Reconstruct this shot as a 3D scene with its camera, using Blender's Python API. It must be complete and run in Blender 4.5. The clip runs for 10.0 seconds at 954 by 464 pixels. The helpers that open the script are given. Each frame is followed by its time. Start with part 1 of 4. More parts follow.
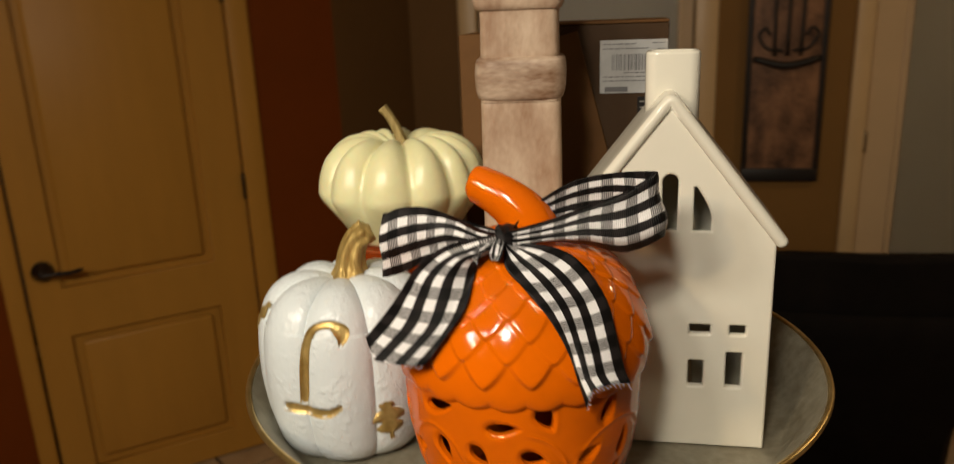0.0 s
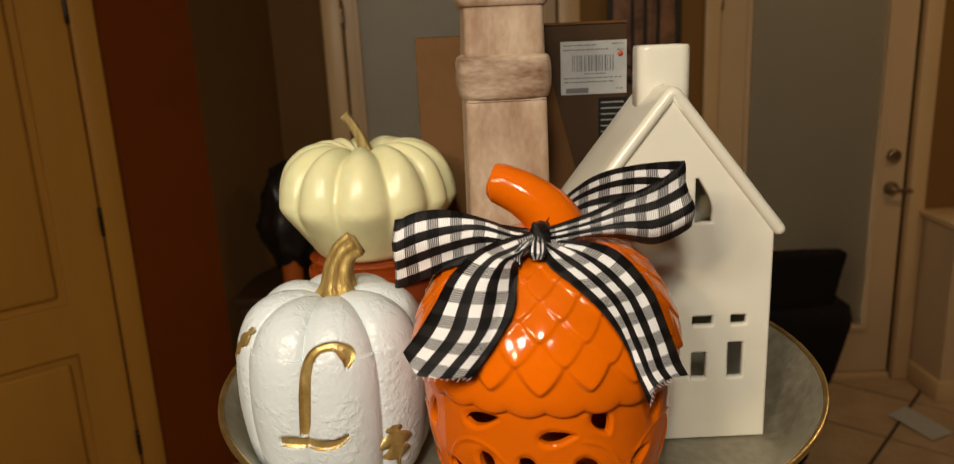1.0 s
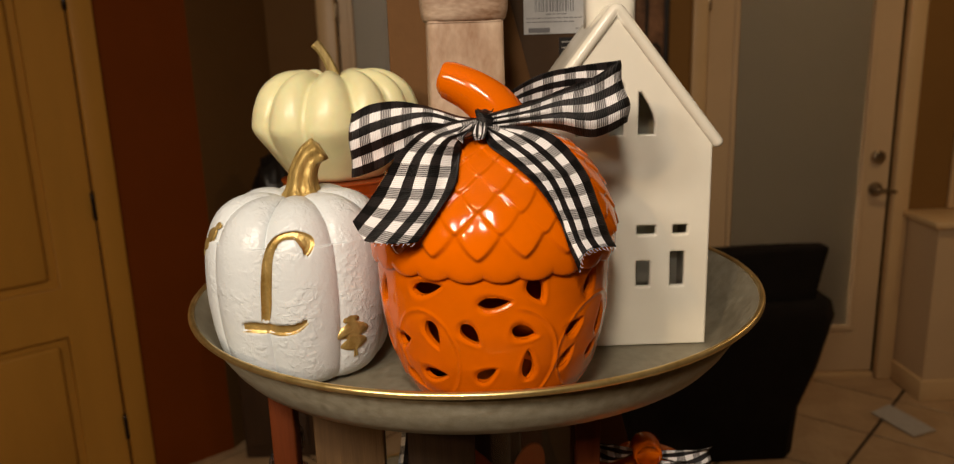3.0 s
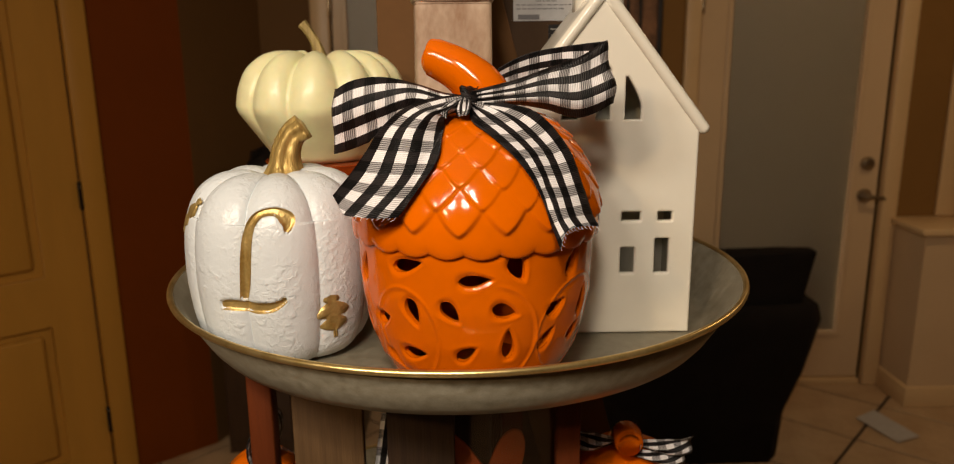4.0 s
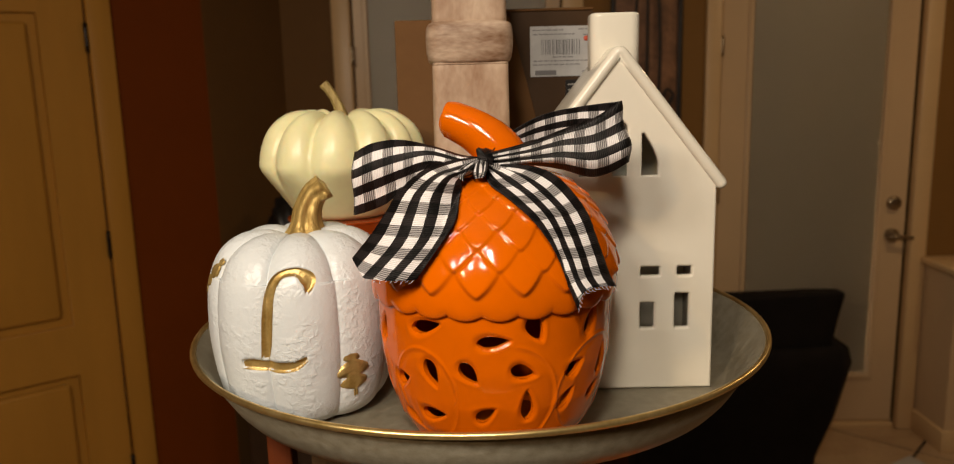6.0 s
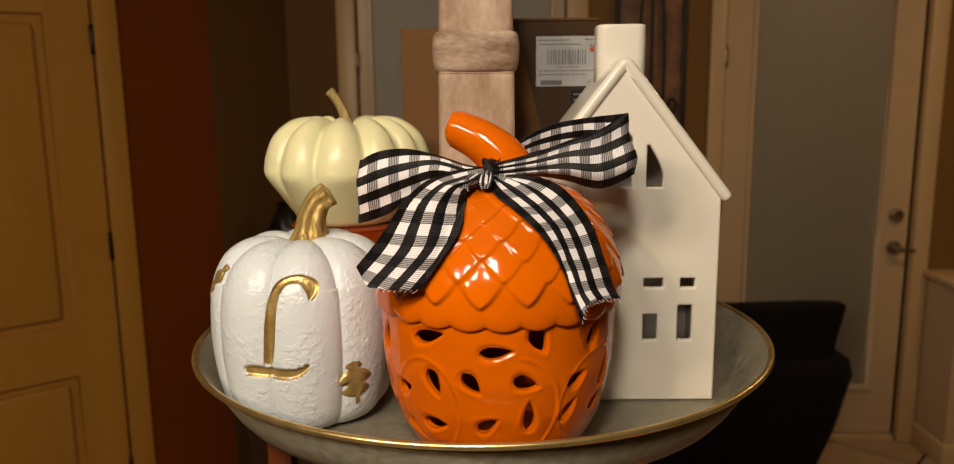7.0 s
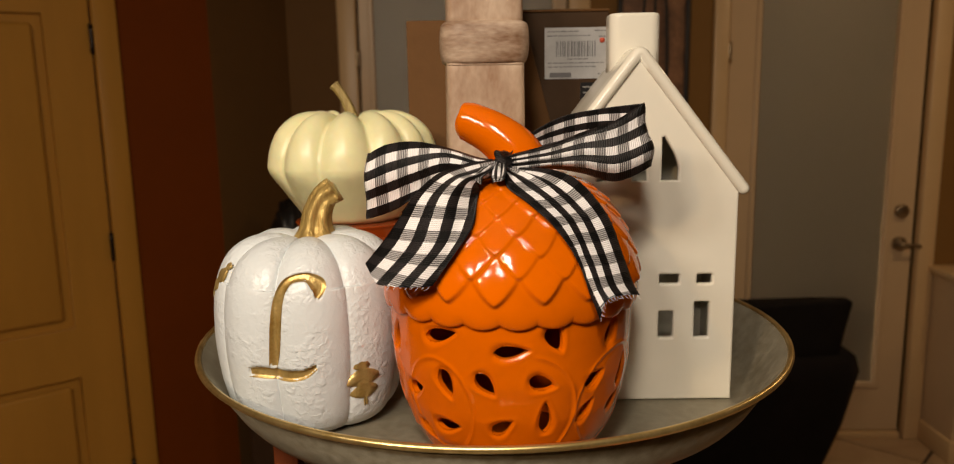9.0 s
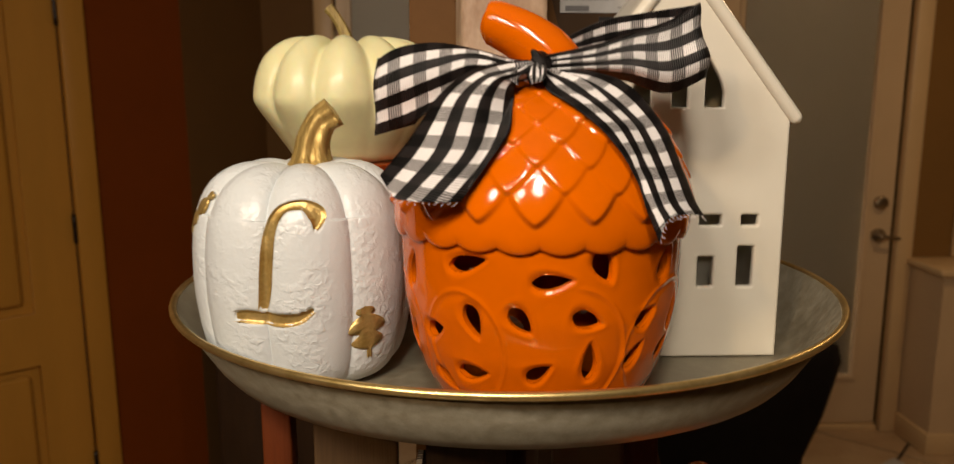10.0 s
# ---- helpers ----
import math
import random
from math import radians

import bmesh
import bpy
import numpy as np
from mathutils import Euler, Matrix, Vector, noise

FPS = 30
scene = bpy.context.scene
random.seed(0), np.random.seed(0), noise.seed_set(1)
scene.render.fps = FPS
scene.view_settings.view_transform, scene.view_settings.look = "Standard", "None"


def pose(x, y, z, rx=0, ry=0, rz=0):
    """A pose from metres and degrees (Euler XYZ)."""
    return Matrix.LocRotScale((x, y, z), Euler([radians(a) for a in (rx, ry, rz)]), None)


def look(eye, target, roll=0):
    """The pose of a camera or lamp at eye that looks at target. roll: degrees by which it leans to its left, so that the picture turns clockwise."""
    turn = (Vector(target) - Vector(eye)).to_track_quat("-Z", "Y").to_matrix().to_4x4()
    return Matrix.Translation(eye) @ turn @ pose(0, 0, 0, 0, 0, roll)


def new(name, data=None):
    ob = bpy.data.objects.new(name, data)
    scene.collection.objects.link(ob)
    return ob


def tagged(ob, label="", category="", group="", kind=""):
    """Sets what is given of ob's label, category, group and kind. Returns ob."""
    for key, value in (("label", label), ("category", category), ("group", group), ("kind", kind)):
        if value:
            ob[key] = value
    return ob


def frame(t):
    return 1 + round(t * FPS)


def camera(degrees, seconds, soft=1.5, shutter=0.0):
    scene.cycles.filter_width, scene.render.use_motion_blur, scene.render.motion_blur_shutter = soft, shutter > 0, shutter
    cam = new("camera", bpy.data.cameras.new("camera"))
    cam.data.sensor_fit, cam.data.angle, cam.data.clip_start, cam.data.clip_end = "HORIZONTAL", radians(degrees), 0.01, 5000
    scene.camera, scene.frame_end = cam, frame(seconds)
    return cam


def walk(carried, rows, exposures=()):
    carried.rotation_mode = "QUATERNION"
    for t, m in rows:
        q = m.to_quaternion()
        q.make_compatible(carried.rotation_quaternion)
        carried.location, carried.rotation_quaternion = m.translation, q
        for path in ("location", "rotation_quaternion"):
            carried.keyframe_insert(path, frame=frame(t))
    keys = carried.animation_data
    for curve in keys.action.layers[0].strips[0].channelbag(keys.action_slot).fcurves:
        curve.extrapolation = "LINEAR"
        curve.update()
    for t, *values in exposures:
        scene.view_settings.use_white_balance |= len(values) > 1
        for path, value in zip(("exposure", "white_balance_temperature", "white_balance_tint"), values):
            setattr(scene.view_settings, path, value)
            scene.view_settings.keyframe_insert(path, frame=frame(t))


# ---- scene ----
cam = camera(62.7, 10.0, soft=1.15, shutter=0.45)
PATH = [
    (0, (-0.001, 0.022, 1.747), (-0.376, 1.908, 1.196), -2.3),
    (0.2, (-0.037, 0.035, 1.758), (-0.283, 1.944, 1.215), -4.2),
    (0.3, (-0.055, 0.046, 1.747), (-0.204, 1.967, 1.213), -3.6),
    (0.5, (-0.097, 0.052, 1.75), (-0.144, 1.974, 1.2), -2.7),
    (1, (-0.123, 0.037, 1.728), (-0.121, 1.972, 1.223), -2.6),
    (1.5, (-0.109, 0.023, 1.691), (-0.089, 1.963, 1.206), -1.4),
    (2, (-0.093, -0.011, 1.683), (-0.092, 1.935, 1.221), -2.1),
    (2.5, (-0.094, -0.024, 1.668), (-0.092, 1.92, 1.197), -2.2),
    (4, (-0.086, -0.022, 1.633), (-0.052, 1.923, 1.167), -0.5),
    (4.5, (-0.089, -0.022, 1.639), (-0.084, 1.93, 1.203), -1.2),
    (5, (-0.086, -0.022, 1.646), (-0.109, 1.938, 1.251), -1.7),
    (5.5, (-0.081, -0.024, 1.646), (-0.104, 1.941, 1.271), -1.7),
    (7, (-0.084, -0.023, 1.65), (-0.111, 1.946, 1.302), -0.6),
    (7.5, (-0.08, -0.026, 1.649), (-0.109, 1.943, 1.305), -0.8),
    (8, (-0.083, -0.03, 1.656), (-0.117, 1.941, 1.316), -0.7),
    (8.5, (-0.087, -0.023, 1.651), (-0.126, 1.947, 1.312), -0.8),
    (9, (-0.092, -0.005, 1.644), (-0.122, 1.964, 1.294), -1.0),
    (9.5, (-0.106, 0.011, 1.621), (-0.135, 1.98, 1.273), -1.2),
    (9.8, (-0.127, 0.044, 1.592), (-0.099, 2.014, 1.253), 0.5),
    (10, (-0.129, 0.064, 1.582), (-0.083, 2.032, 1.229), -0.1),
]
TINTS = [(0, 0, 6350, 7), (1.2, 0, 6350, 7), (2, 0, 6560, 11), (4, 0, 6680, 13.5), (7.5, 0, 6600, 12), (10, 0, 6700, 13.5)]
walk(cam, [(t, look(eye, target, roll)) for t, eye, target, roll in PATH], TINTS)

cam.data.dof.use_dof = True
cam.data.dof.focus_distance = 0.56
cam.data.dof.aperture_fstop = 9.0

# ---- light ----
world = bpy.data.worlds.new("night_room")
scene.world = world
world.use_nodes = True
world.node_tree.nodes["Background"].inputs[0].default_value = (0.9, 0.75, 0.55, 1)
world.node_tree.nodes["Background"].inputs[1].default_value = 0.004


def lamp(name, place, target, size, watts, colour):
    data = bpy.data.lights.new(name, "AREA")
    data.shape, data.size, data.energy, data.color = "DISK", size, watts, colour
    ob = new(name, data)
    ob.matrix_world = look(place, target)
    return ob


WARM = (1.0, 0.68, 0.36)
for x in (-0.92, -0.57, -0.22):
    lamp("pendant_light", (x, -0.48, 2.30), (-0.1, 0.6, 1.45), 0.20, 4.9, (1.0, 0.90, 0.755))
lamp("recessed_light", (-0.25, -0.75, 2.70), (-0.25, 0.2, 0), 0.16, 10, (1.0, 0.88, 0.72))
lamp("recessed_light", (-1.35, -1.5, 2.70), (-1.6, 2.2, 0.2), 0.14, 13.5, WARM)
lamp("recessed_light", (1.9, 2.1, 2.70), (1.9, 2.1, 0), 0.14, 7.6, WARM)

# ---- materials ----


def mat(name, base, rough=0.5, metal=0.0, vary=0.12, scale=8.0, bump=0.0, bump_scale=60.0, coat=0.0, second=None,
        stretch=(1, 1, 1), detail=4.0, spec=0.5, transmission=0.0, sss=0.0, fine=0.0):
    m = bpy.data.materials.new(name)
    m.use_nodes = True
    nt = m.node_tree
    b = nt.nodes["Principled BSDF"]
    b.inputs["Roughness"].default_value = rough
    b.inputs["Metallic"].default_value = metal
    b.inputs["Coat Weight"].default_value = coat
    b.inputs["Coat Roughness"].default_value = 0.04
    b.inputs["Specular IOR Level"].default_value = spec
    b.inputs["Transmission Weight"].default_value = transmission
    if sss:
        b.inputs["Subsurface Weight"].default_value = sss
        b.inputs["Subsurface Radius"].default_value = (0.01, 0.006, 0.004)
        b.inputs["Subsurface Scale"].default_value = 0.3
    co = nt.nodes.new("ShaderNodeTexCoord")
    mp = nt.nodes.new("ShaderNodeMapping")
    mp.inputs["Scale"].default_value = stretch
    nt.links.new(co.outputs["Object"], mp.inputs["Vector"])
    n1 = nt.nodes.new("ShaderNodeTexNoise")
    n1.inputs["Scale"].default_value = scale
    n1.inputs["Detail"].default_value = detail
    nt.links.new(mp.outputs[0], n1.inputs["Vector"])
    n2 = nt.nodes.new("ShaderNodeTexNoise")
    n2.inputs["Scale"].default_value = scale * 7.3
    n2.inputs["Detail"].default_value = 3
    nt.links.new(mp.outputs[0], n2.inputs["Vector"])
    add = nt.nodes.new("ShaderNodeMath")
    add.operation = "MULTIPLY_ADD"
    add.inputs[1].default_value = 0.35
    nt.links.new(n2.outputs["Fac"], add.inputs[0])
    nt.links.new(n1.outputs["Fac"], add.inputs[2])
    ramp = nt.nodes.new("ShaderNodeValToRGB")
    ramp.color_ramp.elements[0].position = 0.45
    ramp.color_ramp.elements[1].position = 0.9
    c2 = second or tuple(min(1, c * (1 + vary)) for c in base)
    c1 = tuple(c * (1 - vary) for c in base) if not second else base
    ramp.color_ramp.elements[0].color = (*c1, 1)
    ramp.color_ramp.elements[1].color = (*c2, 1)
    nt.links.new(add.outputs[0], ramp.inputs[0])
    nt.links.new(ramp.outputs[0], b.inputs["Base Color"])
    if bump:
        n3 = nt.nodes.new("ShaderNodeTexNoise")
        n3.inputs["Scale"].default_value = bump_scale
        n3.inputs["Detail"].default_value = 5
        nt.links.new(mp.outputs[0], n3.inputs["Vector"])
        bp = nt.nodes.new("ShaderNodeBump")
        bp.inputs["Strength"].default_value = 1.0
        bp.inputs["Distance"].default_value = bump
        nt.links.new(n3.outputs["Fac"], bp.inputs["Height"])
        nt.links.new(bp.outputs[0], b.inputs["Normal"])
    if fine:
        mr = nt.nodes.new("ShaderNodeMapRange")
        mr.inputs[1].default_value, mr.inputs[2].default_value = 0.3, 0.7
        mr.inputs[3].default_value, mr.inputs[4].default_value = max(0.02, rough - fine), rough + fine
        nt.links.new(n1.outputs["Fac"], mr.inputs[0])
        nt.links.new(mr.outputs[0], b.inputs["Roughness"])
    return m


M_ORANGE = mat("orange_glaze", (0.69, 0.126, 0.0005), 0.09, vary=0.08, scale=14, spec=0.36, bump=0.0002, bump_scale=40)
M_WHITE_PUMPKIN = mat("white_matte_resin", (0.70, 0.75, 0.77), 0.30, vary=0.03, scale=20, bump=0.0005, bump_scale=170)


def crinkle(m, size, patch, depth):
    """Adds sharp crinkles in patches to a material's relief."""
    nt = m.node_tree
    bp = next(n for n in nt.nodes if n.type == "BUMP")
    co = next(n for n in nt.nodes if n.type == "TEX_COORD")
    a, b = nt.nodes.new("ShaderNodeTexNoise"), nt.nodes.new("ShaderNodeTexNoise")
    a.inputs["Scale"].default_value, a.inputs["Detail"].default_value, a.inputs["Distortion"].default_value = size, 3, 0.6
    b.inputs["Scale"].default_value, b.inputs["Detail"].default_value = patch, 2
    ridge, mask, mul = nt.nodes.new("ShaderNodeMapRange"), nt.nodes.new("ShaderNodeMapRange"), nt.nodes.new("ShaderNodeMath")
    for mr, lo, hi in ((ridge, 0.36, 0.70), (mask, 0.36, 0.60)):
        mr.interpolation_type = "SMOOTHSTEP"
        mr.inputs[1].default_value, mr.inputs[2].default_value = lo, hi
    mul.operation = "MULTIPLY"
    for n in (a, b):
        nt.links.new(co.outputs["Object"], n.inputs["Vector"])
    nt.links.new(a.outputs["Fac"], ridge.inputs[0])
    nt.links.new(b.outputs["Fac"], mask.inputs[0])
    nt.links.new(ridge.outputs[0], mul.inputs[0])
    nt.links.new(mask.outputs[0], mul.inputs[1])
    second = nt.nodes.new("ShaderNodeBump")
    second.inputs["Distance"].default_value = depth
    nt.links.new(mul.outputs[0], second.inputs["Height"])
    nt.links.new(bp.outputs[0], second.inputs["Normal"])
    nt.links.new(second.outputs[0], nt.nodes["Principled BSDF"].inputs["Normal"])


crinkle(M_WHITE_PUMPKIN, 190, 42, 0.00042)
M_GOLD = mat("gold_paint", (0.40, 0.26, 0.07), 0.36, metal=0.6, second=(0.68, 0.50, 0.20), scale=60, bump=0.0005, bump_scale=300)
M_STEMGOLD = mat("gold_stem_paint", (0.34, 0.215, 0.055), 0.42, metal=0.5, second=(0.66, 0.48, 0.17), scale=50, stretch=(3, 3, 0.5), bump=0.0012, bump_scale=140)
M_CREAM = mat("cream_waxy_resin", (0.78, 0.75, 0.445), 0.34, vary=0.07, scale=18, coat=0.05, bump=0.0005, bump_scale=45, sss=0.25)
M_STEMTAN = mat("dry_stem", (0.20, 0.13, 0.035), 0.6, second=(0.50, 0.38, 0.14), scale=70, stretch=(4, 4, 0.4), bump=0.001, bump_scale=200)
M_HOUSE = mat("white_glazed_ceramic", (0.77, 0.735, 0.625), 0.14, vary=0.025, scale=10, coat=0.0, bump=0.0002, bump_scale=25)
M_GALV = mat("galvanised_steel", (0.215, 0.190, 0.130), 0.45, metal=0.3, second=(0.33, 0.305, 0.230), scale=120, detail=8, bump=0.0002, bump_scale=90, fine=0.12)
M_RIM = mat("brass_rim", (0.62, 0.44, 0.15), 0.30, metal=0.9, second=(0.90, 0.70, 0.32), scale=40)
M_WHITEWASH = mat("whitewashed_wood", (0.31, 0.190, 0.118), 0.55, spec=0.3, second=(0.56, 0.425, 0.31), scale=22, stretch=(1.4, 1.4, 0.7), bump=0.0007, bump_scale=120, detail=9)
M_COLLAR = mat("worn_whitewash", (0.17, 0.085, 0.042), 0.5, spec=0.3, second=(0.56, 0.43, 0.32), scale=26, stretch=(0.7, 0.7, 2.2), bump=0.0007, bump_scale=110, detail=8)
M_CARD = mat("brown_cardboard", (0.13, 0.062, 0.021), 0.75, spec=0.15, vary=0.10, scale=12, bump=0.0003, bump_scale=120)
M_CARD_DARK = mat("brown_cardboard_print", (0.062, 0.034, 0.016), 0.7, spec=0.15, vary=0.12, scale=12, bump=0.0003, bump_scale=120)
M_PAPER = mat("white_label_paper", (0.50, 0.49, 0.47), 0.6, vary=0.08, scale=60)
M_INK = mat("grey_print_ink", (0.17, 0.165, 0.165), 0.6, vary=0.1)
M_INKPALE = mat("pale_print_ink", (0.30, 0.28, 0.25), 0.6, vary=0.3, scale=400)
M_REDDOT = mat("red_dot", (0.75, 0.12, 0.06), 0.5, vary=0.05)
M_AMBER = mat("amber_glass", (0.26, 0.040, 0.005), 0.10, vary=0.15, scale=20, coat=0.5)
M_RED = mat("dark_red_wall_paint", (0.165, 0.036, 0.0015), 0.6, spec=0.12, vary=0.06, scale=3, bump=0.0008, bump_scale=120)
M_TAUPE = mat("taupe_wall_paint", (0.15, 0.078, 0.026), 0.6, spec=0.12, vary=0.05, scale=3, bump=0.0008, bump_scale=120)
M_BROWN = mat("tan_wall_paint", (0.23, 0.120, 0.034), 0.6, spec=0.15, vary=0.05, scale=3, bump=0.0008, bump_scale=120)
M_CEIL = mat("ceiling_paint", (0.62, 0.56, 0.46), 0.8, vary=0.03, scale=4, bump=0.001, bump_scale=80)
M_DOORTAN = mat("cream_door_paint", (0.475, 0.235, 0.038), 0.42, spec=0.25, vary=0.05, scale=5, bump=0.0004, bump_scale=60, stretch=(3, 3, 0.4))
M_TRIM = mat("cream_trim_paint", (0.66, 0.46, 0.24), 0.38, vary=0.04, scale=6, bump=0.0003, bump_scale=70)
M_WHITEDOOR = mat("white_door_paint", (0.63, 0.46, 0.275), 0.35, vary=0.03, scale=6, bump=0.0003, bump_scale=70)
M_BLIND = mat("grey_enclosed_blind", (0.106, 0.090, 0.065), 0.5, spec=0.2, vary=0.05, scale=5)
M_BLACKMETAL = mat("dark_bronze_metal", (0.03, 0.022, 0.018), 0.32, metal=0.6, vary=0.2)
M_NICKEL = mat("aged_brass_metal", (0.34, 0.27, 0.18), 0.3, metal=0.9, vary=0.15)
M_TILE = mat("beige_floor_tile", (0.40, 0.26, 0.14), 0.32, second=(0.56, 0.40, 0.235), scale=6, detail=8, bump=0.0008, bump_scale=30)
M_GROUT = mat("brown_grout", (0.050, 0.030, 0.018), 0.85, vary=0.15, scale=30)
M_DARKCLOTH = mat("black_upholstery", (0.008, 0.006, 0.005), 0.85, spec=0.2, vary=0.25, scale=14, bump=0.001, bump_scale=200)
M_COUNTER = mat("dark_counter_stone", (0.05, 0.04, 0.033), 0.25, second=(0.13, 0.10, 0.08), scale=40, detail=8)
M_CABINET = mat("dark_cabinet_wood", (0.05, 0.026, 0.013), 0.45, vary=0.2, scale=12, stretch=(3, 3, 0.4))
M_REDWOOD = mat("red_brown_stained_wood", (0.095, 0.020, 0.004), 0.5, spec=0.2, vary=0.2, scale=16, stretch=(5, 5, 0.4), bump=0.0004, bump_scale=80)
M_OAK = mat("light_oak_wood", (0.075, 0.038, 0.013), 0.55, second=(0.125, 0.068, 0.026), scale=18, stretch=(7, 7, 0.4), bump=0.0006, bump_scale=90)
M_DARKOAK = mat("dark_oak_wood", (0.030, 0.014, 0.006), 0.55, second=(0.05, 0.025, 0.010), scale=18, stretch=(7, 7, 0.4), bump=0.0006, bump_scale=90)
M_LEAF = mat("orange_felt_leaf", (0.50, 0.10, 0.015), 0.8, vary=0.15, scale=25, bump=0.0005, bump_scale=250)
M_BLACK = mat("black_plastic", (0.012, 0.011, 0.010), 0.35, vary=0.2)
M_ORANGEPLASTIC = mat("orange_plastic", (0.55, 0.13, 0.02), 0.4, vary=0.1)
M_GREYPLASTIC = mat("grey_white_plastic", (0.42, 0.40, 0.37), 0.4, vary=0.05)
M_ART = mat("rust_brown_print", (0.060, 0.030, 0.017), 0.6, second=(0.38, 0.19, 0.095), scale=13, detail=6, stretch=(1, 1, 0.6))
M_ARTFRAME = mat("black_iron", (0.016, 0.012, 0.010), 0.5, vary=0.2)
M_PANE = mat("clear_glass", (0.95, 0.95, 0.95), 0.02, vary=0.0, transmission=1.0)
M_FROST = mat("frosted_glass", (0.90, 0.88, 0.82), 0.5, spec=0.25, vary=0.02, transmission=1.0)


def gingham():
    m = bpy.data.materials.new("black_white_gingham_ribbon")
    m.use_nodes = True
    nt = m.node_tree
    b = nt.nodes["Principled BSDF"]
    uv = nt.nodes.new("ShaderNodeTexCoord")
    sep = nt.nodes.new("ShaderNodeSeparateXYZ")
    nt.links.new(uv.outputs["UV"], sep.inputs[0])

    def math_node(op, a, b_=None):
        n = nt.nodes.new("ShaderNodeMath")
        n.operation = op
        for i, v in enumerate((a, b_)):
            if v is None:
                continue
            if isinstance(v, (int, float)):
                n.inputs[i].default_value = v
            else:
                nt.links.new(v, n.inputs[i])
        return n.outputs[0]

    def stripe(axis, period, shift):
        f = math_node("FRACT", math_node("ADD", math_node("DIVIDE", sep.outputs[axis], period), shift))
        return math_node("LESS_THAN", f, 0.50)
    su = stripe(0, 0.0170, 0.0)
    sv = stripe(1, 0.01086, 0.0)
    thread = math_node("SINE", math_node("MULTIPLY", sep.outputs[0], 6283.0 / 1.35))
    grey = nt.nodes.new("ShaderNodeMix")
    grey.data_type = "RGBA"
    fac = math_node("ADD", math_node("MULTIPLY", thread, 0.36), 0.34)
    nt.links.new(fac, grey.inputs[0])
    grey.inputs[6].default_value = (0.055, 0.050, 0.050, 1)
    grey.inputs[7].default_value = (0.80, 0.77, 0.76, 1)
    m1 = nt.nodes.new("ShaderNodeMix")
    m1.data_type = "RGBA"
    nt.links.new(su, m1.inputs[0])
    white = nt.nodes.new("ShaderNodeMix")
    white.data_type = "RGBA"
    nt.links.new(math_node("ADD", math_node("MULTIPLY", thread, 0.5), 0.5), white.inputs[0])
    white.inputs[6].default_value = (0.82, 0.79, 0.79, 1)
    white.inputs[7].default_value = (0.99, 0.97, 0.97, 1)
    nt.links.new(white.outputs[2], m1.inputs[6])
    nt.links.new(grey.outputs[2], m1.inputs[7])
    m2 = nt.nodes.new("ShaderNodeMix")
    m2.data_type = "RGBA"
    nt.links.new(sv, m2.inputs[0])
    nt.links.new(m1.outputs[2], m2.inputs[6])
    dark = nt.nodes.new("ShaderNodeMix")
    dark.data_type = "RGBA"
    nt.links.new(su, dark.inputs[0])
    dark.inputs[6].default_value = (0.016, 0.013, 0.013, 1)
    dark.inputs[7].default_value = (0.004, 0.0035, 0.0035, 1)
    nt.links.new(dark.outputs[2], m2.inputs[7])
    nt.links.new(m2.outputs[2], b.inputs["Base Color"])
    b.inputs["Roughness"].default_value = 0.42
    b.inputs["Specular IOR Level"].default_value = 0.28
    bp = nt.nodes.new("ShaderNodeBump")
    bp.inputs["Distance"].default_value = 0.00018
    nt.links.new(thread, bp.inputs["Height"])
    nt.links.new(bp.outputs[0], b.inputs["Normal"])
    return m


M_GINGHAM = gingham()
M_THREAD = mat("white_thread", (0.75, 0.70, 0.70), 0.6, vary=0.05)

# ---- building helpers ----


def mesh_from(name, verts, faces, smooth=False):
    me = bpy.data.meshes.new(name)
    me.from_pydata([tuple(map(float, v)) for v in verts], [], [tuple(map(int, f)) for f in faces])
    if smooth:
        me.polygons.foreach_set("use_smooth", [True] * len(me.polygons))
    me.update()
    return me


def part(name, data, material, parent=None, label=""):
    if isinstance(data, bmesh.types.BMesh):
        me = bpy.data.meshes.new(name)
        data.to_mesh(me)
        data.free()
        data = me
    ob = new(name, data)
    if not data.materials:
        data.materials.append(material)
    if parent is not None:
        ob.parent = parent
    if label:
        ob["label"] = label
    return ob


def thing(name, place, label, category, turn=0, group="", kind=""):
    ob = new(name)
    ob.empty_display_size = 0.02
    ob.matrix_basis = pose(*place, 0, 0, turn)
    return tagged(ob, label, category, group, kind)


def box(x0, x1, y0, y1, z0, z1, bevel=0.0, segs=2):
    bm = bmesh.new()
    bmesh.ops.create_cube(bm, size=1)
    for v in bm.verts:
        v.co = Vector((x0 + (v.co.x + 0.5) * (x1 - x0), y0 + (v.co.y + 0.5) * (y1 - y0), z0 + (v.co.z + 0.5) * (z1 - z0)))
    if bevel:
        bmesh.ops.bevel(bm, geom=bm.edges[:], offset=bevel, segments=segs, affect="EDGES", profile=0.5)
        for f in bm.faces:
            f.smooth = True
    return bm


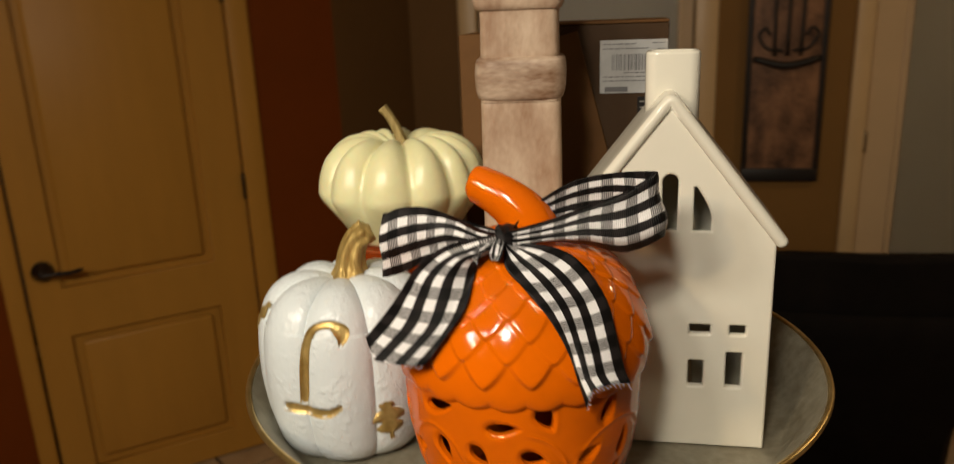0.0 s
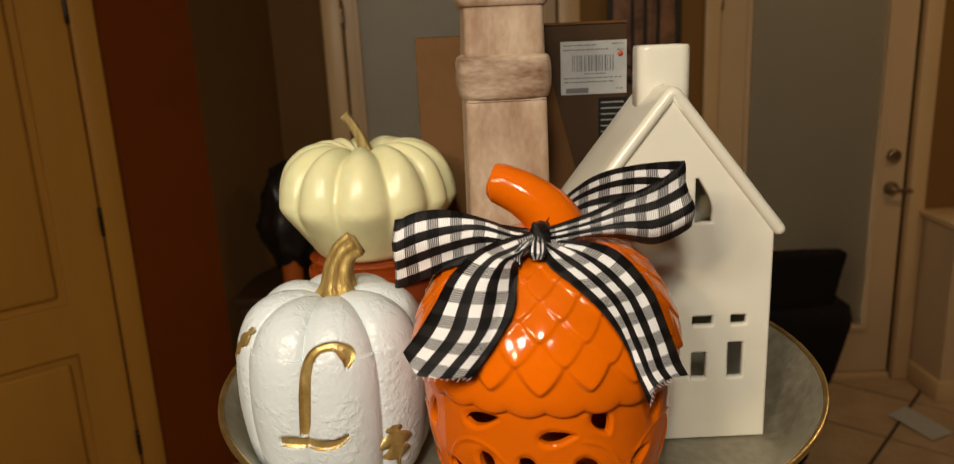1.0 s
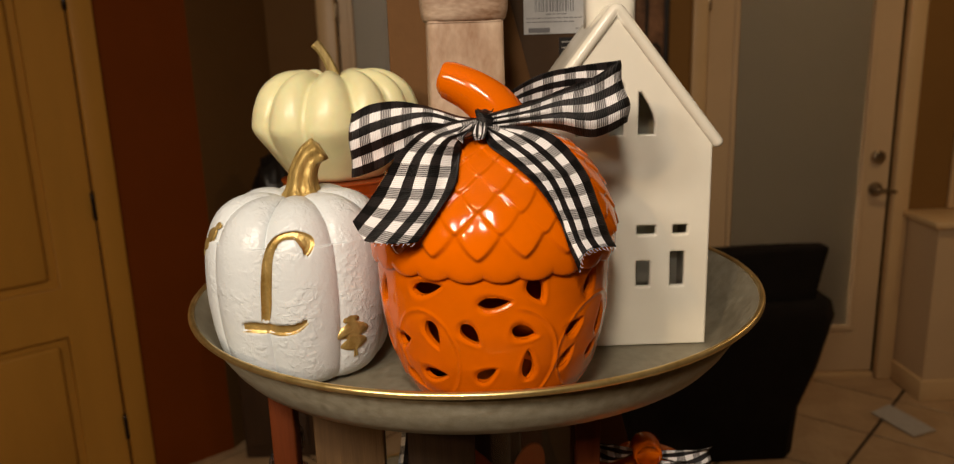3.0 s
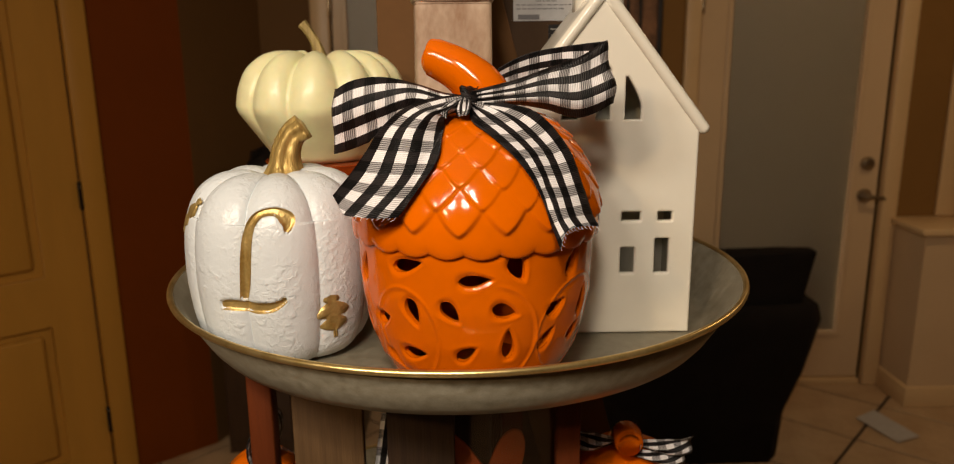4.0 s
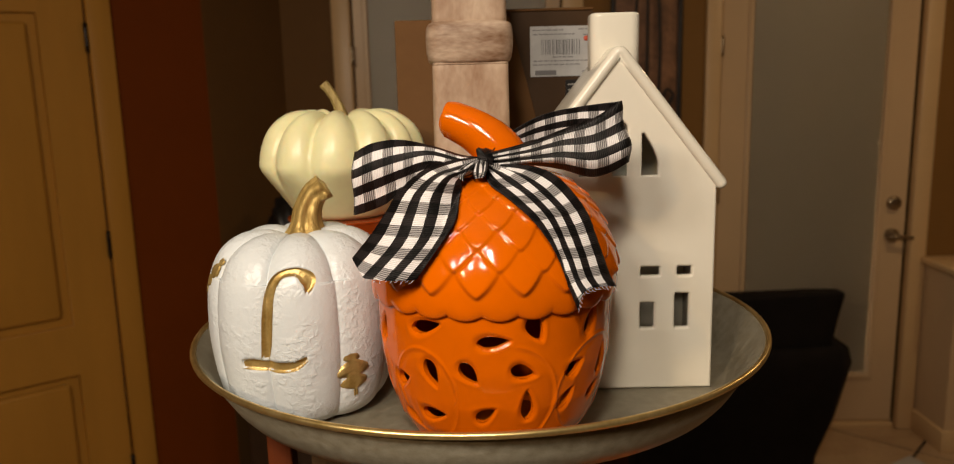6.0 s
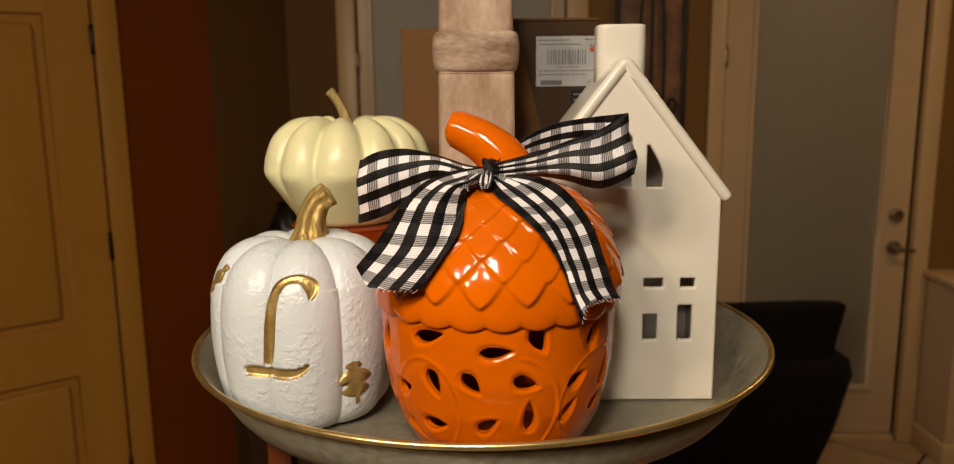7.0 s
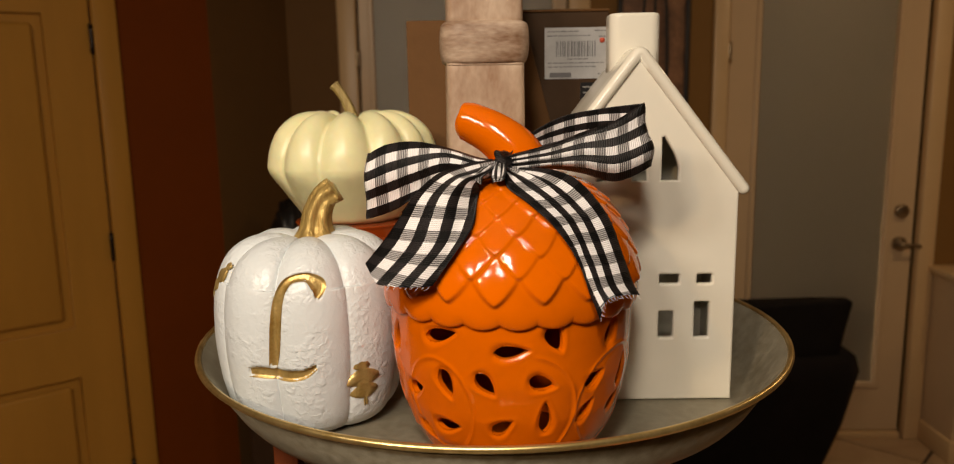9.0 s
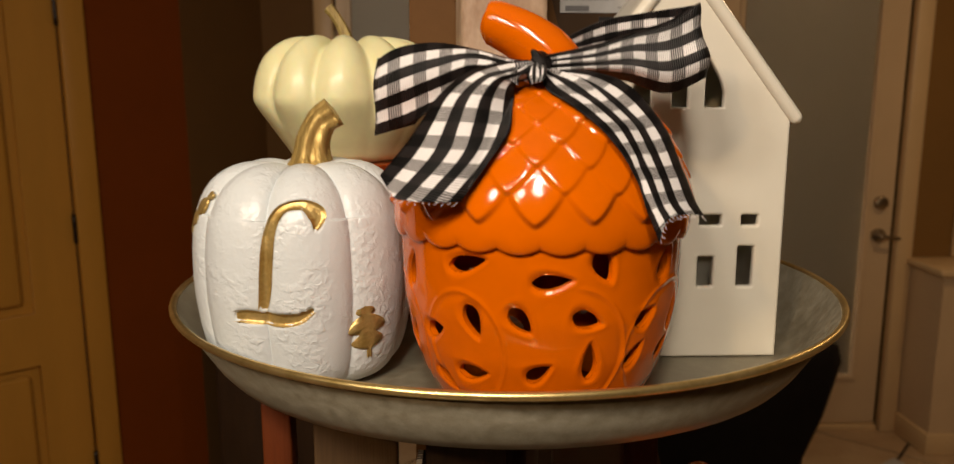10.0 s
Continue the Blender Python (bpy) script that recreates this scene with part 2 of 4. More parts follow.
def grid_mesh(name, pts, wrap=False, uv=None, caps=False):
    """A smooth quad sheet over an array rows x columns x 3; wrap closes the columns."""
    pts = np.asarray(pts, float)
    r, c = pts.shape[:2]
    idx = np.arange(r * c).reshape(r, c)
    if wrap:
        nxt = np.roll(idx, -1, axis=1)
        faces = np.stack([idx[:-1], nxt[:-1], nxt[1:], idx[1:]], -1).reshape(-1, 4)
    else:
        faces = np.stack([idx[:-1, :-1], idx[:-1, 1:], idx[1:, 1:], idx[1:, :-1]], -1).reshape(-1, 4)
    faces = faces.tolist()
    if caps and wrap:
        faces.append(idx[0][::-1].tolist())
        faces.append(idx[-1].tolist())
    me = mesh_from(name, pts.reshape(-1, 3), faces, True)
    if uv is not None:
        layer = me.uv_layers.new(name="UVMap")
        flat = np.asarray(uv, float).reshape(-1, 2)
        for loop in me.loops:
            layer.data[loop.index].uv = flat[loop.vertex_index]
    return me


def lathe(name, profile, seg=96, fine=6, shape=None):
    """A body of revolution: profile rows of (radius, z), rounded by a spline when fine > 1."""
    p = spline(profile, fine) if fine > 1 else np.array(profile, float)
    th = np.linspace(0, 2 * np.pi, seg, endpoint=False)
    r = p[:, 0][:, None] * np.ones(seg)
    z = p[:, 1][:, None] * np.ones(seg)
    if shape:
        r, z = shape(r, z, th[None, :] * np.ones_like(r))
    return grid_mesh(name, np.stack([r * np.cos(th), r * np.sin(th), z], -1), True)


def spline(rows, steps):
    """Catmull-Rom through rows of numbers."""
    p = np.array(rows, float)
    q = np.vstack([2 * p[0] - p[1], p, 2 * p[-1] - p[-2]])
    out = []
    for i in range(len(p) - 1):
        a, b, c, d = q[i:i + 4]
        for t in np.linspace(0, 1, steps, endpoint=False):
            out.append(0.5 * (2 * b + (c - a) * t + (2 * a - 5 * b + 4 * c - d) * t * t + (3 * b - a - 3 * c + d) * t ** 3))
    out.append(p[-1])
    return np.array(out)


def tube(name, path, radii, seg=20, steps=8, shape=None):
    """A round rod along a path, with capped ends."""
    p = spline([(*a, r) for a, r in zip(path, radii)], steps)
    c, rad = p[:, :3], p[:, 3]
    tang = np.gradient(c, axis=0)
    tang /= np.linalg.norm(tang, axis=1)[:, None]
    side = np.cross(tang, np.array([0.13, 1.0, 0.07]))
    side /= np.linalg.norm(side, axis=1)[:, None]
    up = np.cross(side, tang)
    th = np.linspace(0, 2 * np.pi, seg, endpoint=False)
    k = rad[:, None] * np.ones(seg)
    if shape:
        k = k * shape(th)[None, :]
    pts = c[:, None] + k[..., None] * (np.cos(th)[None, :, None] * side[:, None] + np.sin(th)[None, :, None] * up[:, None])
    return grid_mesh(name, pts, True, caps=True)


def plate(name, outline, holes, depth, bevel=0.0):
    """A flat plate in x and z with holes, from y = 0 back to y = depth, its edges rounded."""
    cu = bpy.data.curves.new(name, "CURVE")
    cu.dimensions, cu.fill_mode = "2D", "BOTH"
    cu.extrude, cu.bevel_depth, cu.bevel_resolution = depth / 2 - bevel, bevel, 2
    cu.offset = -bevel
    for loop in [outline, *holes]:
        sp = cu.splines.new("POLY")
        sp.points.add(len(loop) - 1)
        for q, (x, z) in zip(sp.points, loop):
            q.co = (x, z, 0, 1)
        sp.use_cyclic_u = True
    ob = new(name, cu)
    bpy.context.view_layer.update()
    me = bpy.data.meshes.new_from_object(ob.evaluated_get(bpy.context.evaluated_depsgraph_get()))
    bpy.data.objects.remove(ob)
    bpy.data.curves.remove(cu)
    me.transform(Matrix.Translation((0, depth / 2, 0)) @ Matrix.Rotation(math.pi / 2, 4, "X"))
    bm = bmesh.new()
    bm.from_mesh(me)
    bmesh.ops.remove_doubles(bm, verts=bm.verts[:], dist=2e-5)
    bmesh.ops.recalc_face_normals(bm, faces=bm.faces[:])
    bm.to_mesh(me)
    bm.free()
    return me


def rect(x0, x1, z0, z1):
    return [(x0, z0), (x1, z0), (x1, z1), (x0, z1)]


def rounded(x0, x1, z0, z1, r, n=4):
    pts = []
    for cx, cz, a in ((x1 - r, z1 - r, 0), (x0 + r, z1 - r, 90), (x0 + r, z0 + r, 180), (x1 - r, z0 + r, 270)):
        pts += [(cx + r * math.cos(math.radians(a + 90 * i / n)), cz + r * math.sin(math.radians(a + 90 * i / n))) for i in range(n + 1)]
    return pts


def structure(name, data, material, label, category, kind="structure"):
    return tagged(part(name, data, material), label, category, "", kind)


# ---- the room ----
def slanted_wall(name, a, b, z0, z1, thick, material, label):
    a, b = Vector(a), Vector(b)
    d = b - a
    ob = structure(name, box(0, d.length, 0, thick, z0, z1), material, label, "wall")
    ob.matrix_basis = pose(a.x, a.y, 0, 0, 0, math.degrees(math.atan2(d.y, d.x)))
    return ob


CEIL = 2.75
structure("ceiling", box(-4, 4, -3.2, 4, CEIL, CEIL + 0.1), M_CEIL, "plain cream painted ceiling", "ceiling")
ground = structure("floor", box(-4, 4, -3.2, 4, -0.1, -0.006), M_GROUT, "beige tiled floor with dark grout", "floor")
structure("wall_south", box(-4, 4, -3.3, -3.2, 0, CEIL), M_BROWN, "plain tan painted wall behind the kitchen", "wall")
structure("wall_east", box(4, 4.1, -3.2, 4, 0, CEIL), M_BROWN, "plain tan painted side wall", "wall")
structure("wall_west", box(-4.1, -4, -3.2, 4, 0, CEIL), M_RED, "dark red painted side wall", "wall")
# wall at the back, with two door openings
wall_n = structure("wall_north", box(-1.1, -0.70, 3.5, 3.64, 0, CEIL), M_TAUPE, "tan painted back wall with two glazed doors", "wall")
part("wall_section", box(0.31, 0.93, 3.5, 3.64, 0, CEIL), M_BROWN, wall_n)
part("wall_section", box(1.885, 4.0, 3.5, 3.64, 0, CEIL), M_BROWN, wall_n)
part("wall_section", box(-0.70, 0.31, 3.5, 3.64, 2.44, CEIL), M_BROWN, wall_n)
part("wall_section", box(0.93, 1.885, 3.5, 3.64, 2.44, CEIL), M_BROWN, wall_n)
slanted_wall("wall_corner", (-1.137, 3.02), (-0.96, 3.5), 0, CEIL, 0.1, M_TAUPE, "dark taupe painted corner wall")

# slanted red wall with the panelled door: local x runs along it
DOOR_A, DOOR_D = Vector((-1.935, 2.349)), Vector((0.765, 0.644))
DOOR_TURN = math.degrees(math.atan2(DOOR_D.y, DOOR_D.x))
red = structure("wall_northwest", box(0.68, 1.043, 0, 0.12, 0, CEIL), M_RED, "dark red painted wall round the panelled door", "wall")
red.matrix_basis = pose(DOOR_A.x, DOOR_A.y, 0, 0, 0, DOOR_TURN)
part("wall_section", box(-2.9, -0.20, 0, 0.12, 0, CEIL), M_RED, red)
part("wall_section", box(-0.20, 0.68, 0, 0.12, 2.07, CEIL), M_RED, red)


def panelled_door():
    d = tagged(new("door_1"), "closed cream two-panel interior door with a dark bronze lever", "door", "", "structure")
    d.matrix_basis = red.matrix_basis.copy()
    x0, x1 = -0.155, 0.632
    pans = [(-0.045, 0.485, 0.115, 0.655), (-0.045, 0.485, 0.84, 1.93)]
    part("leaf", plate("leaf", rect(x0, x1, 0.008, 2.035), [rect(a, b, c, e) for a, b, c, e in pans], 0.038, 0.003), M_DOORTAN, d).location.y = 0.012
    for a, b, c, e in pans:
        part("panel_back", box(a - 0.004, b + 0.004, 0.036, 0.046, c - 0.004, e + 0.004), M_DOORTAN, d)
        part("raised_panel", box(a + 0.030, b - 0.030, 0.016, 0.040, c + 0.030, e - 0.030, 0.015, 3), M_DOORTAN, d)
    for x, w in ((x0 - 0.068, 0.06), (x1 + 0.004, 0.080)):
        part("casing", box(x, x + w, -0.016, 0.02, 0, 2.098, 0.005), M_DOORTAN, d)
    part("casing", box(x0, x1, -0.016, 0.02, 2.04, 2.098, 0.005), M_DOORTAN, d)
    for z in (0.25, 1.12, 1.85):
        part("hinge", tube("hinge", [(x1 - 0.002, -0.004, z - 0.05), (x1 - 0.002, -0.004, z), (x1 - 0.002, -0.004, z + 0.05)], [0.008] * 3, 12, 2), M_BLACKMETAL, d)
    h = part("door_handle", tube("rose", [(-0.095, 0.012, 0.915), (-0.095, -0.004, 0.915), (-0.095, -0.012, 0.915), (-0.095, -0.045, 0.915)], [0.036, 0.036, 0.030, 0.014], 28, 4), M_BLACKMETAL, d, "dark bronze lever handle")
    part("lever", tube("lever", [(-0.1, -0.045, 0.915), (-0.06, -0.05, 0.914), (-0.01, -0.05, 0.910), (0.03, -0.045, 0.914)], [0.011, 0.009, 0.008, 0.007], 14, 6), M_BLACKMETAL, h)


panelled_door()


def glazed_door(name, x0, x1, glass, cas0, cas1, lock, hinge, label):
    d = tagged(new(name), label, "door", "", "structure")
    d.matrix_basis = pose(0, 3.5, 0)
    gx0, gx1, gz0, gz1 = glass
    part("leaf", plate("leaf", rect(x0, x1, 0.03, 2.40), [rect(gx0, gx1, gz0, gz1)], 0.045, 0.003), M_WHITEDOOR, d).location.y = 0.03
    part("glazing_bead", plate("bead", rect(gx0 - 0.022, gx1 + 0.022, gz0 - 0.022, gz1 + 0.022), [rect(gx0, gx1, gz0, gz1)], 0.012, 0.004), M_WHITEDOOR, d).location.y = 0.02
    pane = part("pane", box(gx0 - 0.003, gx1 + 0.003, 0.044, 0.048, gz0 - 0.003, gz1 + 0.003), M_FROST, d)
    pane.visible_shadow = False
    bm = bmesh.new()
    n = int((gz1 - gz0) / 0.022)
    for i in range(n):
        z = gz0 + (i + 0.5) * (gz1 - gz0) / n
        s = bmesh.ops.create_cube(bm, size=1)["verts"]
        bmesh.ops.transform(bm, verts=s, matrix=pose((gx0 + gx1) / 2, 0.062, z, 78) @ Matrix.Diagonal((gx1 - gx0, 0.024, 0.001, 1)))
    blind = part("blind", bm, M_BLIND, d, "closed grey enclosed blind")
    blind["kind"] = "stuff"
    part("blind_rail", box(gx0 + 0.004, gx1 - 0.004, 0.0505, 0.060, 0.592, 0.607, 0.002), M_BLIND, d)
    part("backing", box(gx0 - 0.01, gx1 + 0.01, 0.078, 0.082, gz0 - 0.01, gz1 + 0.01), M_BLIND, d)
    part("threshold", box(x0, x1, 0.0, 0.12, -0.004, 0.026, 0.004), M_TRIM, d)
    for a, b in (cas0, cas1):
        part("casing", box(a, b, -0.018, 0.03, 0, 2.50, 0.006), M_TRIM, d)
    part("casing", box(cas0[1], cas1[0], -0.018, 0.03, 2.41, 2.50, 0.006), M_TRIM, d)
    if lock:
        part("deadbolt", tube("deadbolt", [(lock[0], 0.03, 1.085), (lock[0], 0.01, 1.085), (lock[0], 0.004, 1.085)], [0.03, 0.03, 0.024], 24, 3), M_NICKEL, d, "round aged brass deadbolt")
        h = part("door_handle", tube("rose", [(lock[0], 0.03, 0.935), (lock[0], 0.01, 0.935), (lock[0], 0.0, 0.935), (lock[0], -0.02, 0.935)], [0.031, 0.031, 0.022, 0.011], 24, 3), M_NICKEL, d, "aged brass lever handle")
        part("lever", tube("lever", [(lock[0] - 0.01, -0.02, 0.935), (lock[0] + 0.03, -0.026, 0.934), (lock[0] + 0.075, -0.024, 0.928)], [0.011, 0.009, 0.008], 14, 5), M_NICKEL, h)
    for z in (0.3, 1.15, 1.8):
        part("hinge", tube("hinge", [(hinge, -0.006, z - 0.045), (hinge, -0.006, z), (hinge, -0.006, z + 0.045)], [0.008] * 3, 12, 2), M_NICKEL, d)


glazed_door("door_2", 0.968, 1.838, (1.113, 1.707, 0.265, 2.25), (0.895, 0.962), (1.846, 1.92), (1.776,), 0.965,
            "cream exterior door with full grey frosted glazing and brass lock")
glazed_door("door_3", -0.65, 0.262, (-0.585, 0.20, 0.265, 2.25), (-0.737, -0.656), (0.267, 0.36), None, -0.653,
            "cream exterior door with grey closed blind in its glass")

# low wall with a cap beside the door
half = structure("wall_low", box(1.925, 3.2, 3.245, 3.5, 0, 0.81), M_WHITEDOOR, "low tan painted wall with a cream cap", "wall")
part("cap", box(1.895, 3.2, 3.215, 3.498, 0.81, 0.84, 0.006), M_TRIM, half)
part("baseboard", box(1.912, 3.2, 3.233, 3.498, 0, 0.10, 0.004), M_TRIM, half)
structure("baseboard", box(0.36, 0.895, 3.486, 3.499, 0, 0.1, 0.003), M_TRIM, "cream painted baseboard", "baseboard")

trim = structure("trim_window", box(2.10, 2.19, 3.478, 3.499, 0.842, 2.30, 0.006), M_TRIM, "cream window casing above the low wall", "trim")

# ---- wall art ----
art = thing("wall_art", (0.632, 3.49, 1.37), "dark rust-brown framed wall picture with black iron scrollwork", "picture")
part("canvas", box(-0.145, 0.145, -0.012, 0.006, -0.37, 0.86, 0.002), M_ART, art)
for a, b, c, e in ((-0.155, 0.155, -0.385, -0.33), (-0.155, 0.155, 0.85, 0.88), (-0.155, -0.135, -0.33, 0.85), (0.135, 0.155, -0.33, 0.85)):
    part("frame", box(a, b, -0.022, 0.006, c, e, 0.003), M_ARTFRAME, art)
for x in (-0.05, 0.0, 0.05):
    part("iron_bar", tube("iron_bar", [(x, -0.03, 0.14), (x * 1.1, -0.03, 0.45), (x * 0.7, -0.03, 0.82)], [0.008, 0.007, 0.006], 8, 4), M_ARTFRAME, art)
part("iron_bar", tube("iron_bar", [(-0.13, -0.03, 0.13), (0, -0.034, 0.10), (0.13, -0.03, 0.13)], [0.013, 0.016, 0.013], 8, 4), M_ARTFRAME, art)
for s in (-1, 1):
    part("iron_scroll", tube("iron_scroll", [(s * 0.02, -0.03, 0.16), (s * 0.08, -0.03, 0.17), (s * 0.115, -0.03, 0.22), (s * 0.09, -0.03, 0.25), (s * 0.07, -0.03, 0.22)], [0.006] * 5, 8, 5), M_ARTFRAME, art)


# ---- dining chair by the door ----
def dark_chair():
    c = thing("dining_chair", (0.83, 2.72, 0), "black upholstered dining chair with a flared seat skirt", "chair")
    rows = []
    for z, w0, w1, y0, y1 in ((0.0, 0.34, 0.34, 0.06, 0.46), (0.2, 0.345, 0.35, 0.04, 0.48), (0.38, 0.40, 0.40, 0.0, 0.53), (0.50, 0.425, 0.43, -0.01, 0.55),
                              (0.60, 0.445, 0.45, -0.02, 0.56), (0.66, 0.43, 0.435, -0.015, 0.55), (0.68, 0.39, 0.40, 0.0, 0.52)):
        ring = [(x * (w0 + w1) / 2, y0 + (y1 - y0) * y) for x, y in ((-1, 0.15), (-0.85, 0), (0, -0.02), (0.85, 0), (1, 0.15), (1, 0.85), (0.85, 1), (0, 1.02), (-0.85, 1), (-1, 0.85))]
        rows.append([(x, y, z) for x, y in ring])
    part("seat_skirt", grid_mesh("seat_skirt", rows, True, caps=True), M_DARKCLOTH, c)
    rows = []
    for z, w in ((0.60, 0.34), (0.70, 0.355), (0.78, 0.37), (0.853, 0.388), (0.866, 0.388), (0.872, 0.375)):
        rows.append([(x * w, y - 0.012 * math.sin(z * 6), z + 0.012 * abs(x) * (z > 0.85)) for x, y in ((-1, 0.02), (-0.7, 0.0), (0, -0.015), (0.7, 0.0), (1, 0.02), (1, 0.06), (0.7, 0.085), (0, 0.095), (-0.7, 0.085), (-1, 0.06))])
    part("backrest", grid_mesh("backrest", rows, True, caps=True), M_DARKCLOTH, c)


dark_chair()

# ---- side table with clutter in the corner ----
st = thing("corner_cabinet", (-0.80, 3.13, 0), "low dark wooden cabinet in the corner", "cabinet")
part("carcass", box(-0.26, 0.28, -0.2, 0.22, 0, 0.725, 0.004), M_CABINET, st)
part("top", box(-0.275, 0.295, -0.215, 0.22, 0.725, 0.75, 0.004), M_CABINET, st)
for x0, x1 in ((-0.25, 0.005), (0.015, 0.27)):
    dr = part("door", box(x0, x1, -0.216, -0.2, 0.06, 0.71, 0.003), M_CABINET, st)
    part("knob", tube("knob", [((x0 + x1) / 2, -0.214, 0.62), ((x0 + x1) / 2, -0.23, 0.62), ((x0 + x1) / 2, -0.236, 0.62)], [0.008, 0.012, 0.008], 14, 3), M_NICKEL, dr)
bt = thing("bottle", (-0.868, 3.06, 0.75), "orange plastic bottle with a grey-white cap on a dark cabinet", "bottle")
part("body", lathe("body", [(0, 0), (0.036, 0.0), (0.04, 0.01), (0.04, 0.12), (0.036, 0.135), (0.03, 0.14)], 28, 4), M_ORANGEPLASTIC, bt)
part("cap", lathe("cap", [(0.031, 0.138), (0.032, 0.15), (0.029, 0.205), (0.02, 0.212), (0, 0.213)], 28, 4), M_GREYPLASTIC, bt)


def lumpy(name, rx, ry, rz, seed):
    th, ph = np.linspace(0, 2 * np.pi, 40, endpoint=False), np.linspace(0.001, np.pi - 0.001, 24)
    out = []
    for p in ph[::-1]:
        row = []
        for t in th:
            d = Vector((math.sin(p) * math.cos(t), math.sin(p) * math.sin(t), math.cos(p)))
            k = 1 + 0.28 * noise.noise(d * 2.2 + Vector((seed, 0, 0))) + 0.12 * noise.noise(d * 6 + Vector((0, seed, 0)))
            row.append((d.x * rx * k, d.y * ry * k, max(0, rz + d.z * rz * k)))
        out.append(row)
    return grid_mesh(name, out, True, caps=True)


bag = tagged(part("bag", lumpy("bag", 0.13, 0.12, 0.22, 3.1), M_BLACK), "crumpled black plastic bag on a dark cabinet", "bag")
bag.matrix_basis = pose(-0.86, 3.1, 0.80)

# ---- counter and the tiered stand ----
ct = thing("kitchen_counter", (-0.25, 0.56, 0), "dark stone counter on a dark wooden base", "counter", kind="")
part("base", box(-0.5, 0.5, -0.42, 0.42, 0, 0.88, 0.004), M_CABINET, ct)
part("worktop", box(-0.55, 0.52, -0.46, 0.46, 0.88, 0.92, 0.006), M_COUNTER, ct)

TX, TY, FLOOR = -0.0900, 0.7205, 1.380
stand = thing("tiered_tray_stand", (TX, TY, 0.92), "two-tier galvanised tray stand with brass rims and a whitewashed wooden column", "tray stand")


def tray(r0, r1, z, h, label):
    prof = [(0.02, z - 0.004), (r0 - 0.012, z - 0.004), (r0, z - 0.001), (r0 + 0.006, z + 0.006), (r1 - 0.002, z + h), (r1 - 0.0035, z + h),
            (r0 + 0.002, z + 0.007), (r0 - 0.004, z + 0.0015), (r0 - 0.014, z), (0.02, z)]
    t = part("tray", lathe("tray", prof, 160, 1), M_GALV, stand, label)
    th = np.linspace(0, 2 * np.pi, 160, endpoint=False)
    ph = np.linspace(0, 2 * np.pi, 12, endpoint=False)
    ring = [[((r1 + 0.0027 * math.cos(p)) * math.cos(a), (r1 + 0.0027 * math.cos(p)) * math.sin(a), z + h + 0.0027 * math.sin(p)) for p in ph] for a in (*th, 0.0)]
    part("rim", grid_mesh("rim", ring, True), M_RIM, t, "thin brass rim")


tray(0.2355, 0.2672, FLOOR - 0.92, 0.044, "round galvanised steel tray")
tray(0.272, 0.318, 0.10, 0.048, "large round galvanised steel lower tray")
CX, CY = -0.0045, 0.0035


def column_shape(r, z, th):
    """A square post with rounded corners, softer at the turned collars."""
    t = th - math.radians(4)
    k = np.where((z > 0.749) & (z < 0.786), 5.0, 9.0)
    return 0.985 * r / (np.abs(np.cos(t)) ** k + np.abs(np.sin(t)) ** k) ** (1 / k), z


part("column", lathe("column", [(0.0, FLOOR - 0.918), (0.044, FLOOR - 0.918), (0.044, FLOOR - 0.905), (0.036, FLOOR - 0.898), (0.0358, 0.55), (0.0355, 0.66), (0.0350, 0.742), (0.0350, 0.7485), (0.0346, 0.770), (0.0342, 0.7862), (0.0340, 0.80), (0.0340, 0.822), (0.036, 0.8245), (0.0385, 0.829), (0.0395, 0.838), (0.036, 0.85),
                                (0.022, 0.862), (0.03, 0.885), (0.03, 0.905), (0.015, 0.925), (0.0, 0.93)], 128, 5, column_shape), M_WHITEWASH, stand, "whitewashed turned wooden column").location = (CX, CY, 0)
part("collar", lathe("collar", [(0.0340, 0.7482), (0.0354, 0.7492), (0.0378, 0.7515), (0.0398, 0.760), (0.0401, 0.774), (0.0388, 0.7825), (0.0354, 0.7852), (0.0335, 0.7862)], 128, 5, column_shape), M_COLLAR, stand,
     "rounded collar with worn whitewash").location = (CX, CY, 0)
part("lower_column", lathe("lower_column", [(0.0, 0.104), (0.04, 0.104), (0.034, 0.13), (0.03, 0.28), (0.034, 0.43), (0.042, 0.454), (0.0, 0.455)], 48, 4), M_DARKOAK, stand)
part("foot", lathe("foot", [(0.0, 0.0), (0.12, 0.0), (0.12, 0.02), (0.05, 0.05), (0.04, 0.095), (0.0, 0.095)], 64, 3), M_DARKOAK, stand)


# ---- white pumpkin with the gold letter ----
WP = (-0.2415, 0.630, FLOOR + 0.001)
WP_PROF = spline([(0.0, 0.006), (0.03, 0.001), (0.056, 0.001), (0.070, 0.016), (0.0770, 0.050), (0.0785, 0.082), (0.0752, 0.115), (0.064, 0.139), (0.045, 0.151), (0.024, 0.1525), (0.012, 0.149), (0.0, 0.146)], 8)


def rib(th, n, phase):
    return np.abs(np.sin(n * (th - phase) / 2)) ** 0.55


def wp_factor(th, frac):
    return 1 - 0.085 * (1 - rib(th, 8, -0.96)) * frac


def wp_radius(th, z):
    side = WP_PROF[16:57]
    r = np.interp(z, side[:, 1], side[:, 0])
    return r * wp_factor(th, 1.0)


